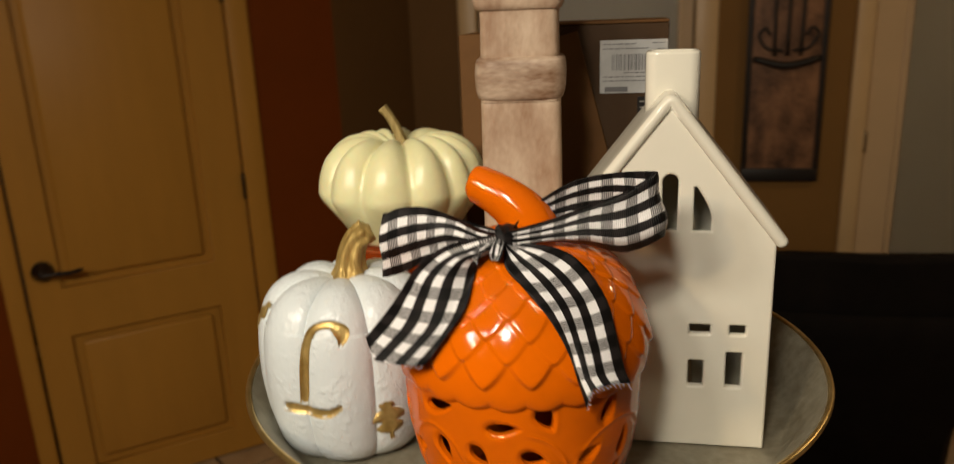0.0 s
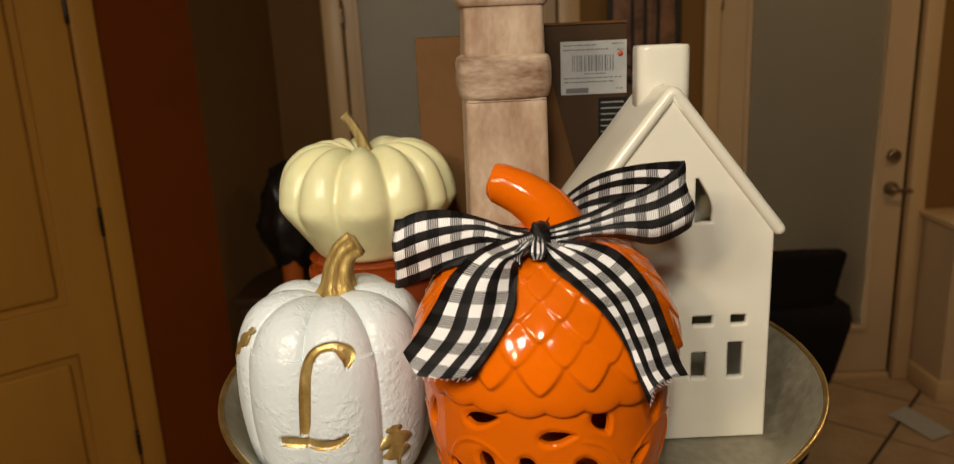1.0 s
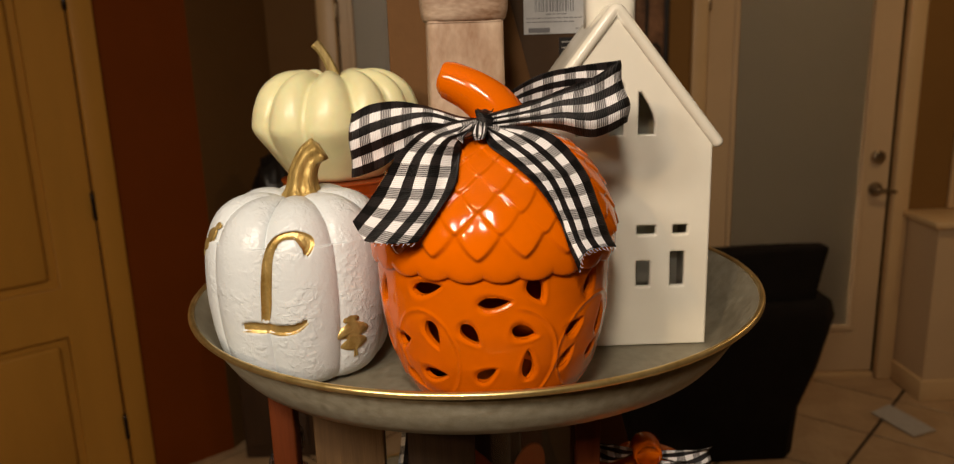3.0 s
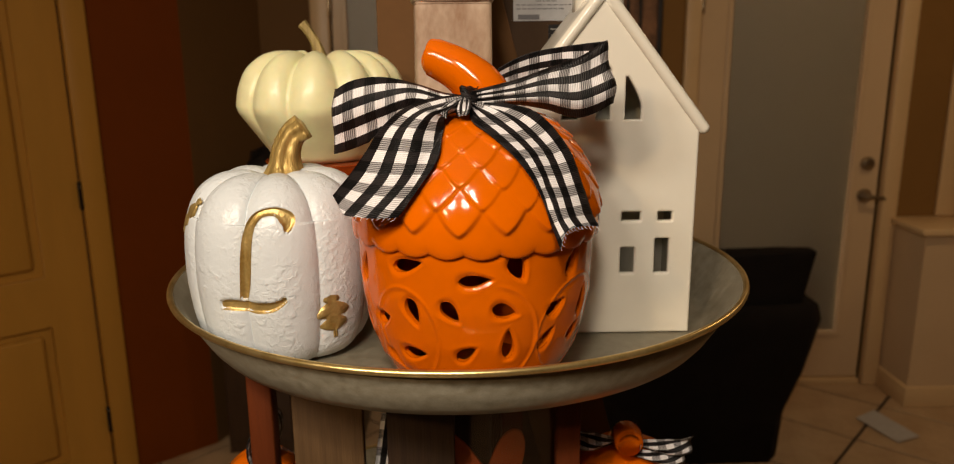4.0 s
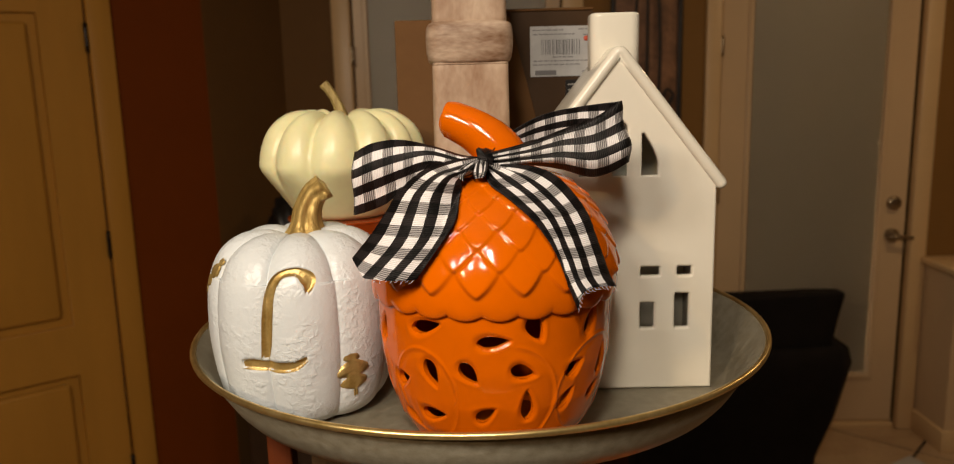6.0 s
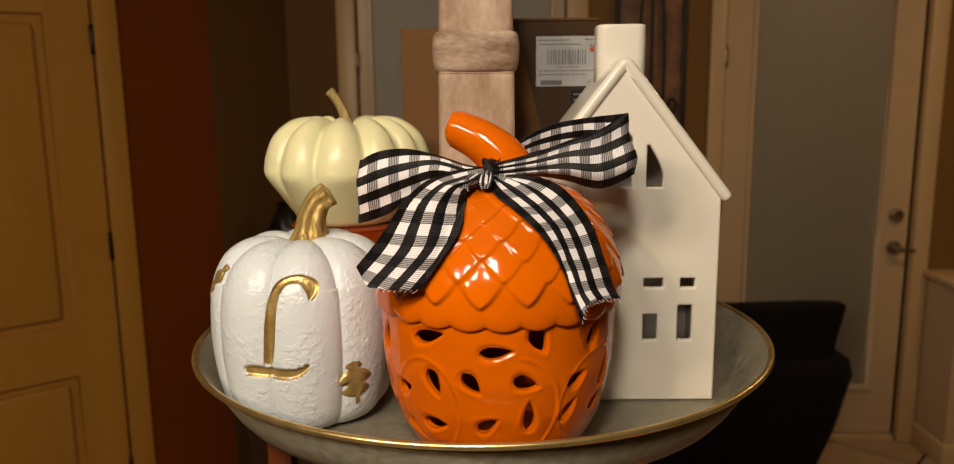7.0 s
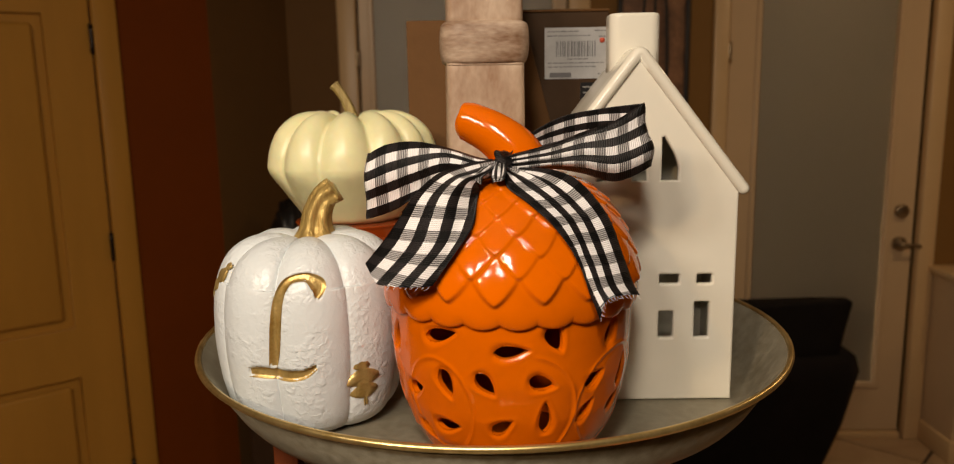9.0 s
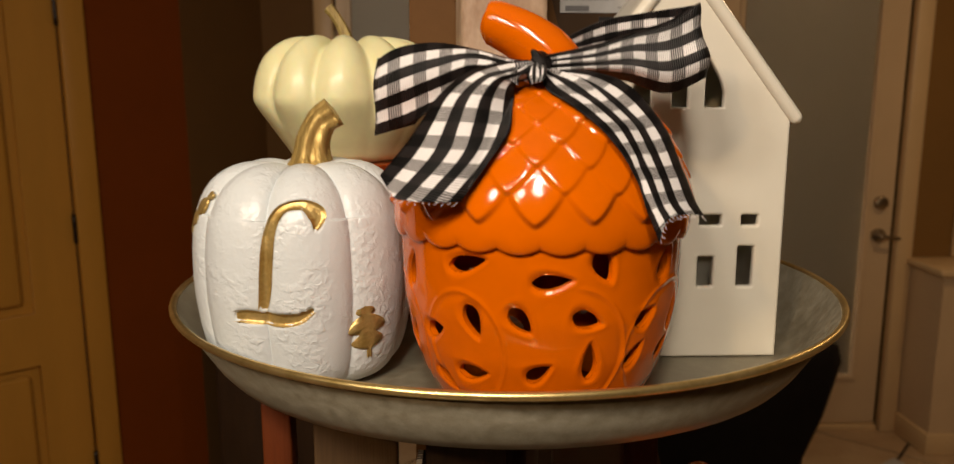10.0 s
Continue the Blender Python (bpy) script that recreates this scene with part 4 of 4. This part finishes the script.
def acorn_cap():
    nth, n = 1000, 300
    prof = spline([(0.0870, 0.1215), (0.0915, 0.1190), (0.0938, 0.1225), (0.0943, 0.129), (0.0930, 0.140), (0.0895, 0.153), (0.0830, 0.168), (0.0720, 0.184), (0.056, 0.198), (0.038, 0.207), (0.02, 0.2125), (0.0, 0.214)], 24)
    seg = np.concatenate([[0], np.cumsum(np.hypot(*np.diff(prof, axis=0).T))])
    u = np.linspace(0, seg[-1], n)
    pr, pz = np.interp(u, seg, prof[:, 0]), np.interp(u, seg, prof[:, 1])
    th = np.linspace(0, 2 * np.pi, nth, endpoint=False)
    T, U = np.meshgrid(th, u)
    R, Z = pr[:, None] * np.ones(nth), pz[:, None] * np.ones(nth)
    start, row_h, count = 0.0190, 0.0168, 19
    a = count * (T + np.pi / 2 + 0.13) / (2 * np.pi)
    v = (U - start) / row_h
    # rows shrink towards the top
    v = v + 0.05 * np.clip(v, 0, None) ** 2
    scales = np.zeros_like(v)
    for k in range(0, 9):
        c = a + 0.5 * (k % 2)
        cell = np.round(c)
        dx = np.abs(c - cell)
        # each scale sits a little unevenly
        dy = v - k + 0.05 * np.sin(cell * 2.4 + k * 1.7)
        d = np.clip(dy, 0, 1)
        w = 0.53 * d ** 0.64
        e = np.clip((w - dx) / 0.13, 0, 1)
        e = e * e * (3 - 2 * e)
        body = (1 - 0.40 * np.clip(dy, 0, 2.4)) * (1 - 0.22 * (dx / 0.53) ** 2)
        scales = np.maximum(scales, np.where(dy > 0, 0.0046 * np.clip(body, 0, 1) * e, 0))
    fade = np.clip((R - 0.034) / 0.028, 0, 1)
    scallop = np.abs(np.sin(12 * (T + 0.1)))
    lip = np.exp(-((U - 0.006) / 0.006) ** 2)
    kern = np.array([0.25, 0.5, 0.25])
    H = scales * fade
    for _ in range(6):
        H = sum(kern[i] * np.roll(H, i - 1, axis=1) for i in range(3))
        Hp = np.vstack([H[:1], H, H[-1:]])
        H = sum(kern[i] * Hp[i:i + n] for i in range(3))
    drop = 0.0032 * scallop ** 0.8 * np.exp(-((U - 0.005) / 0.006) ** 2)
    rr = R + H * 0.8 - 0.0012 + 0.0006 * lip * scallop
    zz = Z + H * 0.5 * np.clip((U - 0.05) / 0.05, 0, 1) - drop
    me = grid_mesh("cap", np.stack([rr * np.cos(T), rr * np.sin(T), zz], -1), True)
    cap = part("cap", me, M_ORANGE, ACORN, "glossy orange lid with overlapping scales")
    part("stem", tube("stem", [(0.011, 0.0, 0.200), (0.009, 0.0, 0.212), (0.002, 0.001, 0.224), (-0.011, 0.003, 0.2345), (-0.0245, 0.006, 0.2415), (-0.0302, 0.007, 0.2436), (-0.0320, 0.0075, 0.2440), (-0.0326, 0.0078, 0.2442)],
                      [0.024, 0.0205, 0.0180, 0.0158, 0.0144, 0.0137, 0.0122, 0.0078], 40, 8), M_ORANGE, cap, "glossy curved orange stem")


acorn_cap()

# ---- bow ----
BOW = thing("ribbon_bow", (AX, AY, FLOOR), "black and white gingham ribbon bow tied on the acorn jar", "bow")
OFF = Vector((AX, AY, FLOOR))


CAP_Z = [0.119, 0.129, 0.140, 0.153, 0.168, 0.184, 0.198, 0.207, 0.2125, 0.216]
CAP_R = [0.0938, 0.0943, 0.0930, 0.0895, 0.0830, 0.0720, 0.056, 0.038, 0.020, 0.0]


def ribbon(name, left, right, wave=0.0, turns=3.0, shift=0.0, cut=None, n=16, m=28, fray=0, centre=None, pleat=0.0):
    """A strip of ribbon between two edges, each a few rows of x, y, z, bowed over a centre line."""
    a, b = spline(left, n), spline(right, n)
    mid = (a + b) / 2
    bow_ = spline(centre, n) - mid if centre else np.zeros_like(mid)
    length = np.concatenate([[0], np.cumsum(np.linalg.norm(np.diff(mid, axis=0), axis=1))])
    pts, uv = [], []
    for i in range(len(a)):
        f = i / (len(a) - 1)
        row, ruv = [], []
        across = b[i] - a[i]
        tang = mid[min(i + 1, len(mid) - 1)] - mid[max(i - 1, 0)]
        nor = np.cross(across, tang)
        nor /= np.linalg.norm(nor) + 1e-9
        for j in range(m + 1):
            g = j / m
            w = wave * math.sin(turns * math.pi * g + shift + 2.2 * f) * math.sin(math.pi * min(1, 0.15 + f)) ** 0.5
            w += 0.0012 * math.sin(9 * math.pi * g + 0.7 * shift) * max(0.0, 1 - 2.2 * f) ** 1.5
            # gathers run out from the knot and fade towards the open end
            w += pleat * math.sin(5 * math.pi * g + 1.3 * shift + 3.0 * f) * max(0.0, 1 - 1.5 * f) ** 1.2
            q = a[i] + across * g + nor * w + bow_[i] * (1 - (2 * g - 1) ** 2)
            if cut and f > 0.8:
                q = q + tang / (np.linalg.norm(tang) + 1e-9) * cut(g) * (f - 0.8) / 0.2
            q = q - np.array(OFF)
            cr = np.interp(q[2], CAP_Z, CAP_R) + 0.0072
            rad = math.hypot(q[0], q[1])
            if rad < cr and q[2] < 0.217:
                q[:2] *= cr / rad
            row.append(tuple(q))
            ruv.append((length[i] + (cut(g) * max(0, f - 0.8) / 0.2 if cut else 0), g * 0.038))
        pts.append(row)
        uv.append(ruv)
    ob = part(name, grid_mesh(name, pts, uv=uv), M_GINGHAM, BOW)
    so = ob.modifiers.new("thickness", "SOLIDIFY")
    so.thickness, so.offset = 0.0004, 0
    # loose threads at the cut end
    for k in range(fray):
        j = int((k + 0.5) * m / fray)
        p0, p1 = np.array(pts[-1][j]), np.array(pts[-3][j])
        d = (p0 - p1) / (np.linalg.norm(p0 - p1) + 1e-9)
        side = np.array([random.uniform(-0.6, 0.6), random.uniform(-0.8, 0.1), random.uniform(-0.4, 0.4)])
        ln = random.uniform(0.0012, 0.0032)
        th = tube("thread", [tuple(p0 - d * 0.001), tuple(p0 + d * ln * 0.6), tuple(p0 + (d + side) * ln)], [0.00018, 0.00016, 0.0001], 6, 3)
        part("thread", th, M_THREAD, ob)
    return ob


ribbon("loop", [(-0.085, 0.522, 1.599), (-0.099, 0.526, 1.601), (-0.12, 0.536, 1.607), (-0.143, 0.546, 1.611), (-0.163, 0.552, 1.609), (-0.176, 0.554, 1.603), (-0.176, 0.566, 1.602), (-0.139, 0.57, 1.6), (-0.088, 0.537, 1.598)],
       [(-0.085, 0.522, 1.592), (-0.099, 0.525, 1.588), (-0.122, 0.533, 1.579), (-0.143, 0.545, 1.57), (-0.162, 0.551, 1.561), (-0.178, 0.552, 1.556), (-0.177, 0.564, 1.556), (-0.14, 0.57, 1.567), (-0.088, 0.537, 1.591)], 0.0012, 2.5, 0.6, centre=[(-0.085, 0.52, 1.596), (-0.099, 0.521, 1.596), (-0.121, 0.529, 1.599), (-0.143, 0.54, 1.593), (-0.163, 0.546, 1.586), (-0.178, 0.548, 1.58), (-0.177, 0.566, 1.579), (-0.139, 0.572, 1.584), (-0.088, 0.539, 1.594)], pleat=0.0014)
ribbon("loop", [(-0.081, 0.522, 1.602), (-0.071, 0.524, 1.604), (-0.049, 0.532, 1.609), (-0.027, 0.54, 1.616), (-0.002, 0.548, 1.624), (0.015, 0.553, 1.634), (0.015, 0.562, 1.634), (-0.01, 0.572, 1.631), (-0.037, 0.57, 1.626), (-0.061, 0.556, 1.615), (-0.078, 0.537, 1.601)],
       [(-0.081, 0.522, 1.592), (-0.071, 0.523, 1.591), (-0.05, 0.531, 1.592), (-0.027, 0.538, 1.588), (-0.001, 0.545, 1.581), (0.023, 0.55, 1.59), (0.023, 0.564, 1.59), (-0.01, 0.573, 1.59), (-0.038, 0.571, 1.593), (-0.061, 0.556, 1.594), (-0.079, 0.537, 1.592)], 0.0016, 3.0, 0.2, centre=[(-0.081, 0.52, 1.597), (-0.071, 0.519, 1.598), (-0.05, 0.526, 1.6), (-0.028, 0.532, 1.603), (-0.003, 0.541, 1.603), (0.02, 0.549, 1.611), (0.021, 0.566, 1.612), (-0.009, 0.576, 1.614), (-0.037, 0.573, 1.611), (-0.061, 0.558, 1.605), (-0.079, 0.539, 1.596)], pleat=0.0014)
ribbon("tail", [(-0.088, 0.52, 1.6), (-0.105, 0.512, 1.599), (-0.124, 0.507, 1.593), (-0.14, 0.501, 1.58), (-0.15, 0.495, 1.565), (-0.16, 0.488, 1.551), (-0.171, 0.482, 1.538)],
       [(-0.085, 0.52, 1.592), (-0.089, 0.512, 1.589), (-0.097, 0.506, 1.586), (-0.098, 0.499, 1.575), (-0.099, 0.49, 1.563), (-0.108, 0.482, 1.549), (-0.128, 0.472, 1.525)], 0.0010, 2.0, 0.4,
       cut=lambda g: 0.0085 * min(g / 0.30, (1 - g) / 0.70), fray=14, centre=[(-0.086, 0.516, 1.596), (-0.099, 0.505, 1.592), (-0.111, 0.498, 1.588), (-0.12, 0.49, 1.578), (-0.125, 0.484, 1.564), (-0.131, 0.477, 1.549), (-0.149, 0.472, 1.53)], pleat=0.0010)
ribbon("tail", [(-0.081, 0.52, 1.592), (-0.079, 0.512, 1.584), (-0.069, 0.504, 1.575), (-0.054, 0.493, 1.559), (-0.04, 0.481, 1.539), (-0.030, 0.471, 1.520), (-0.0235, 0.4655, 1.5035)],
       [(-0.078, 0.52, 1.594), (-0.05, 0.519, 1.592), (-0.031, 0.514, 1.584), (-0.014, 0.505, 1.563), (-0.006, 0.493, 1.54), (-0.001, 0.483, 1.524), (0.003, 0.478, 1.516)], 0.0010, 2.5, 1.2,
       cut=lambda g: -0.0040 * min(g / 0.35, (1 - g) / 0.65), fray=14, centre=[(-0.08, 0.517, 1.594), (-0.064, 0.506, 1.588), (-0.048, 0.502, 1.576), (-0.034, 0.491, 1.56), (-0.025, 0.478, 1.54), (-0.020, 0.47, 1.524), (-0.0145, 0.467, 1.5145)], pleat=0.0009)
ks = np.linspace(0, 2 * np.pi, 18, endpoint=False)
ring = []
for i in range(25):
    t = 2 * math.pi * i / 24
    c = np.array([-0.081 - AX, 0.527 - AY + 0.010 * math.cos(t), 1.5965 - FLOOR + 0.0066 * math.sin(t)])
    out = np.array([0, math.cos(t), math.sin(t)])
    ring.append([tuple(c + (0.0058 + 0.0010 * math.sin(3 * t + 1)) * math.cos(k + 0.5 * math.sin(t)) * np.array([1, 0, 0.35 * math.sin(2 * t)]) + (0.0022 + 0.0006 * math.sin(4 * k + 3 * t)) * math.sin(k) * out) for k in ks])
part("knot", grid_mesh("knot", ring, True, uv=[[(0.2 * i / 24 * 0.3, 0.00022 * j) for j in range(18)] for i in range(25)]), M_GINGHAM, BOW)

ribbon("fold", [(-0.0870, 0.5200, 1.5990), (-0.0895, 0.5130, 1.5950), (-0.0905, 0.5080, 1.5900), (-0.0890, 0.5060, 1.5860)],
       [(-0.0800, 0.5190, 1.5990), (-0.0795, 0.5100, 1.5950), (-0.0800, 0.5030, 1.5910), (-0.0825, 0.5010, 1.5875)], 0.0016, 3.0, 0.8, n=10, m=14)
ribbon("fold", [(-0.0850, 0.5190, 1.6000), (-0.0930, 0.5130, 1.5975), (-0.1000, 0.5060, 1.5930), (-0.1010, 0.5020, 1.5890)],
       [(-0.0840, 0.5160, 1.5950), (-0.0900, 0.5090, 1.5930), (-0.0955, 0.5020, 1.5890), (-0.0960, 0.4985, 1.5850)], 0.0012, 3.0, 0.3, n=10, m=12)

# ---- cardboard boxes behind the stand ----
bx = thing("cardboard_box", (-0.13, 0.845, 0.92), "tall plain brown cardboard box standing on the counter", "box", group="cardboard boxes")
part("body", box(-0.046, 0.046, 0.0, 0.07, 0, 0.800, 0.0015), M_CARD, bx)
bx2 = thing("cardboard_box", (-0.012, 0.846, 0.92), "tall dark brown cardboard box with a white barcode label", "box", group="cardboard boxes")
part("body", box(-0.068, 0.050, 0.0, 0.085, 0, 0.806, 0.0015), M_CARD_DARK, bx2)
part("flap", box(-0.068, 0.050, -0.001, 0.085, 0.806, 0.809, 0.001), M_CARD, bx2)
lab = part("label", box(-0.018, 0.049, -0.0008, 0.0006, 0.737, 0.790), M_PAPER, bx2, "white paper label with barcode")
rng = random.Random(4)
x = -0.006
while x < 0.036:
    w = rng.choice((0.0006, 0.001, 0.0016))
    part("barcode_bar", box(x, x + w, -0.0012, -0.0007, 0.760, 0.776), M_INK, lab)
    x += w + rng.choice((0.0007, 0.0012, 0.0018))
for x0, x1, z in ((-0.015, 0.018, 0.7855), (0.034, 0.040, 0.786), (0.041, 0.046, 0.786), (-0.015, 0.030, 0.781), (0.006, 0.028, 0.757), (-0.015, 0.044, 0.753), (-0.015, 0.036, 0.749), (0.038, 0.045, 0.7415), (0.039, 0.046, 0.780)):
    x = x0
    while x < x1 - 0.001:
        w = min(x1 - x, rng.uniform(0.0025, 0.0065))
        part("print_bar", box(x, x + w, -0.0012, -0.0007, z, z + 0.0010), M_INK, lab)
        x += w + 0.0011
part("print_block", box(-0.013, 0.010, -0.0012, -0.0007, 0.7385, 0.7435), M_INK, lab)
dot = part("red_dot", tube("red_dot", [(0.0425, -0.0006, 0.7765), (0.0425, -0.0009, 0.7765), (0.0425, -0.0013, 0.7765)], [0.0028] * 3, 20, 2), M_REDDOT, lab)
lab2 = part("print_panel", box(0.020, 0.049, -0.0008, 0.0006, 0.62, 0.733), M_BLACK, bx2, "black printed panel")
for i in range(9):
    part("print_bar", box(0.0225, 0.046, -0.0012, -0.0007, 0.7275 - i * 0.006, 0.7290 - i * 0.006), M_INKPALE, lab2)
bx3 = tagged(part("cardboard_flat", box(-0.09, 0.0, 0.0, 0.006, -0.795, 0.0, 0.001), M_CARD), "flat cardboard sheet leaning on a box", "cardboard", "cardboard boxes")
bx3.matrix_basis = pose(-0.0525, 0.836, 1.7205, 0, -14.5, 0)

# ---- things on the lower tray ----
LZ = 1.0215
lan = thing("wooden_lantern", (-0.128, 0.585, LZ), "red-brown wooden lantern with glass panes and an orange leaf", "lantern")
for x, y in ((-0.128, 0), (0.128, 0), (-0.086, 0.09), (0.086, 0.09)):
    part("post", box(x - 0.010, x + 0.010, y - 0.010, y + 0.010, 0, 0.35, 0.0015), M_REDWOOD, lan)
for y in (0.0, 0.09):
    part("rail", box(-0.117, 0.117, y - 0.008, y + 0.008, 0.0, 0.02, 0.0015), M_REDWOOD, lan)
part("plank", box(-0.106, -0.046, 0.006, 0.018, 0.02, 0.345, 0.0015), M_OAK, lan)
part("plank", box(-0.026, 0.032, 0.006, 0.018, 0.02, 0.345, 0.0015), M_DARKOAK, lan)
part("glass_pane", box(0.046, 0.114, 0.002, 0.004, 0.02, 0.345), M_PANE, lan)


def felt_leaf(size):
    pts = []
    for i in range(112):
        a = 2 * math.pi * i / 112
        r = size * (0.44 + 0.54 * abs(math.cos(3.5 * (a - math.pi / 2))) ** 2.2 + 0.05 * math.sin(11 * a))
        pts.append((r * math.cos(a), r * math.sin(a)))
    return plate("leaf", pts, [], 0.003, 0.0006)


lf = part("leaf", felt_leaf(0.078), M_LEAF, lan, "orange felt leaf")
lf.location = (0.066, 0.03, 0.208)
lf.rotation_euler = (0.0, 0.3, 0.0)

def small_gingham(name, place, turn, w, h, label):
    me = grid_mesh(name, [[(x * w, 0.002 * math.sin(5 * x + 3 * z), z * h) for x in np.linspace(-0.5, 0.5, 9)] for z in np.linspace(-0.5, 0.5, 9)],
                   uv=[[(z * h + 0.1, x * w + 0.1) for x in np.linspace(-0.5, 0.5, 9)] for z in np.linspace(-0.5, 0.5, 9)])
    ob = tagged(part(name, me, M_GINGHAM), label, "fabric")
    ob.modifiers.new("thickness", "SOLIDIFY").thickness = 0.0015
    ob.matrix_basis = pose(*place, 0, turn, 0)
    return ob


small_gingham("fabric_tag", (-0.166, 0.614, 1.172), 9, 0.034, 0.29, "black and white gingham fabric tag in the lantern")


def loop_strip(name, parent, centre, rx, rz, w, lean):
    """A ribbon loop seen edge on: an oval band."""
    rows, uvs = [], []
    for i in range(37):
        a = 2 * math.pi * i / 36
        rows.append([(centre[0] + rx * math.cos(a) + lean * rz * math.sin(a), centre[1] + (g - 0.5) * w, centre[2] + rz * math.sin(a)) for g in np.linspace(0, 1, 7)])
        uvs.append([(0.03 * a, 0.004 + g * 0.03) for g in np.linspace(0, 1, 7)])
    ob = part(name, grid_mesh(name, rows, uv=uvs), M_GINGHAM, parent, "black and white gingham loop")
    ob.modifiers.new("thickness", "SOLIDIFY").thickness = 0.0012


def gourd_jar(place, radius, height, label):
    j = thing("pumpkin_jar", place, label, "jar", group="small orange pumpkin jars")
    h, r = height, radius
    part("body", lathe("body", [(0, 0), (0.6 * r, 0.001), (0.92 * r, 0.25 * h), (r, 0.55 * h), (0.88 * r, 0.82 * h), (0.5 * r, 0.965 * h), (0.15 * r, h), (0, 0.99 * h)], 72, 6,
                       lambda q, z, th: (q * (1 - 0.06 * np.abs(np.cos(4 * th)) ** 3), z)), M_ORANGE, j)
    return j


jar_b = gourd_jar((0.070, 0.665, LZ), 0.072, 0.238, "small orange ceramic pumpkin jar with a gingham bow")
part("stem", tube("stem", [(0.0, 0.002, 0.230), (-0.003, -0.008, 0.246), (-0.006, -0.024, 0.2545), (-0.007, -0.038, 0.2555), (-0.0071, -0.0395, 0.2555)], [0.017, 0.0150, 0.0135, 0.0128, 0.0100], 28, 6), M_ORANGE, jar_b, "stubby orange stem")
for a, b, z0, z1, w in ((0.004, 0.052, 0.250, 0.252, 0.018), (-0.020, -0.060, 0.254, 0.260, 0.020), (0.000, 0.046, 0.240, 0.241, 0.016)):
    rows, uvs = [], []
    for i in range(15):
        f = i / 14
        ww = w * (0.3 + 0.7 * min(1, 2.0 * f))
        rows.append([(a + (b - a) * f, -0.030 - 0.010 * math.sin(3 * f) + 0.004 * math.sin(7 * g + 4 * f), z0 + (z1 - z0) * f + (g - 0.5) * ww) for g in np.linspace(0, 1, 9)])
        uvs.append([(0.055 * f, g * 0.033) for g in np.linspace(0, 1, 9)])
    part("bow_loop", grid_mesh("bow_loop", rows, uv=uvs), M_GINGHAM, jar_b, "black and white gingham loop").modifiers.new("thickness", "SOLIDIFY").thickness = 0.0008
jar_c = gourd_jar((-0.292, 0.700, LZ), 0.056, 0.214, "small orange ceramic pumpkin jar with a gingham loop")
loop_strip("bow_loop", jar_c, (0.008, -0.015, 0.237), 0.014, 0.026, 0.030, 0.25)

# ---- paper on the floor ----
sheet = [(1.643, 3.134, 0.004), (1.762, 3.208, 0.004), (1.833, 2.963, 0.004), (1.711, 2.91, 0.004)]
bm = bmesh.new()
vs = [bm.verts.new(p) for p in sheet]
f = bm.faces.new(vs[::-1])
bmesh.ops.subdivide_edges(bm, edges=bm.edges[:], cuts=6, use_grid_fill=True)
for v in bm.verts:
    v.co.z += 0.003 + 0.004 * noise.noise(v.co * 9)
paper = tagged(part("paper_sheet", bm, M_PAPER), "white paper sheet lying on the tiled floor", "paper")
paper.modifiers.new("thickness", "SOLIDIFY").thickness = 0.0006

# ---- floor tiles ----
TILE, GAP, TURN_DEG = 0.40, 0.013, 48.0


def tile_mesh():
    bm = box(-TILE / 2 + GAP / 2, TILE / 2 - GAP / 2, -TILE / 2 + GAP / 2, TILE / 2 - GAP / 2, -0.006, 0.0)
    bmesh.ops.bevel(bm, geom=[e for e in bm.edges if min(v.co.z for v in e.verts) > -0.001], offset=0.003, segments=1, affect="EDGES")
    me = bpy.data.meshes.new("tile")
    bm.to_mesh(me)
    bm.free()
    me.materials.append(M_TILE)
    return me


TILE_ME = tile_mesh()
ca, sa = math.cos(radians(TURN_DEG)), math.sin(radians(TURN_DEG))
far = []
for i in range(-22, 23):
    for j in range(-22, 23):
        u, v = (i + 0.5) * TILE, (j + 0.5) * TILE
        x, y = 1.554 + u * ca - v * sa, 2.959 + u * sa + v * ca
        if 0.2 < x < 2.5 and 1.3 < y < 3.45:
            t = part("tile", TILE_ME, M_TILE, ground)
            t.matrix_basis = pose(x, y, 0, 0, 0, TURN_DEG)
        elif -4.2 < x < 4.2 and -3.4 < y < 3.6:
            far.append((x, y))
verts, faces = [], []
for x, y in far:
    k, hsz = len(verts), TILE / 2 - GAP / 2
    for z in (-0.006, -0.0005):
        verts += [(x + a * hsz * ca - b * hsz * sa, y + a * hsz * sa + b * hsz * ca, z) for a, b in ((-1, -1), (1, -1), (1, 1), (-1, 1))]
    faces += [(k + 4, k + 5, k + 6, k + 7)] + [(k + a, k + (a + 1) % 4, k + 4 + (a + 1) % 4, k + 4 + a) for a in range(4)]
rest = part("tiles", mesh_from("tiles", verts, faces), M_TILE, ground)
rest["kind"] = "stuff"
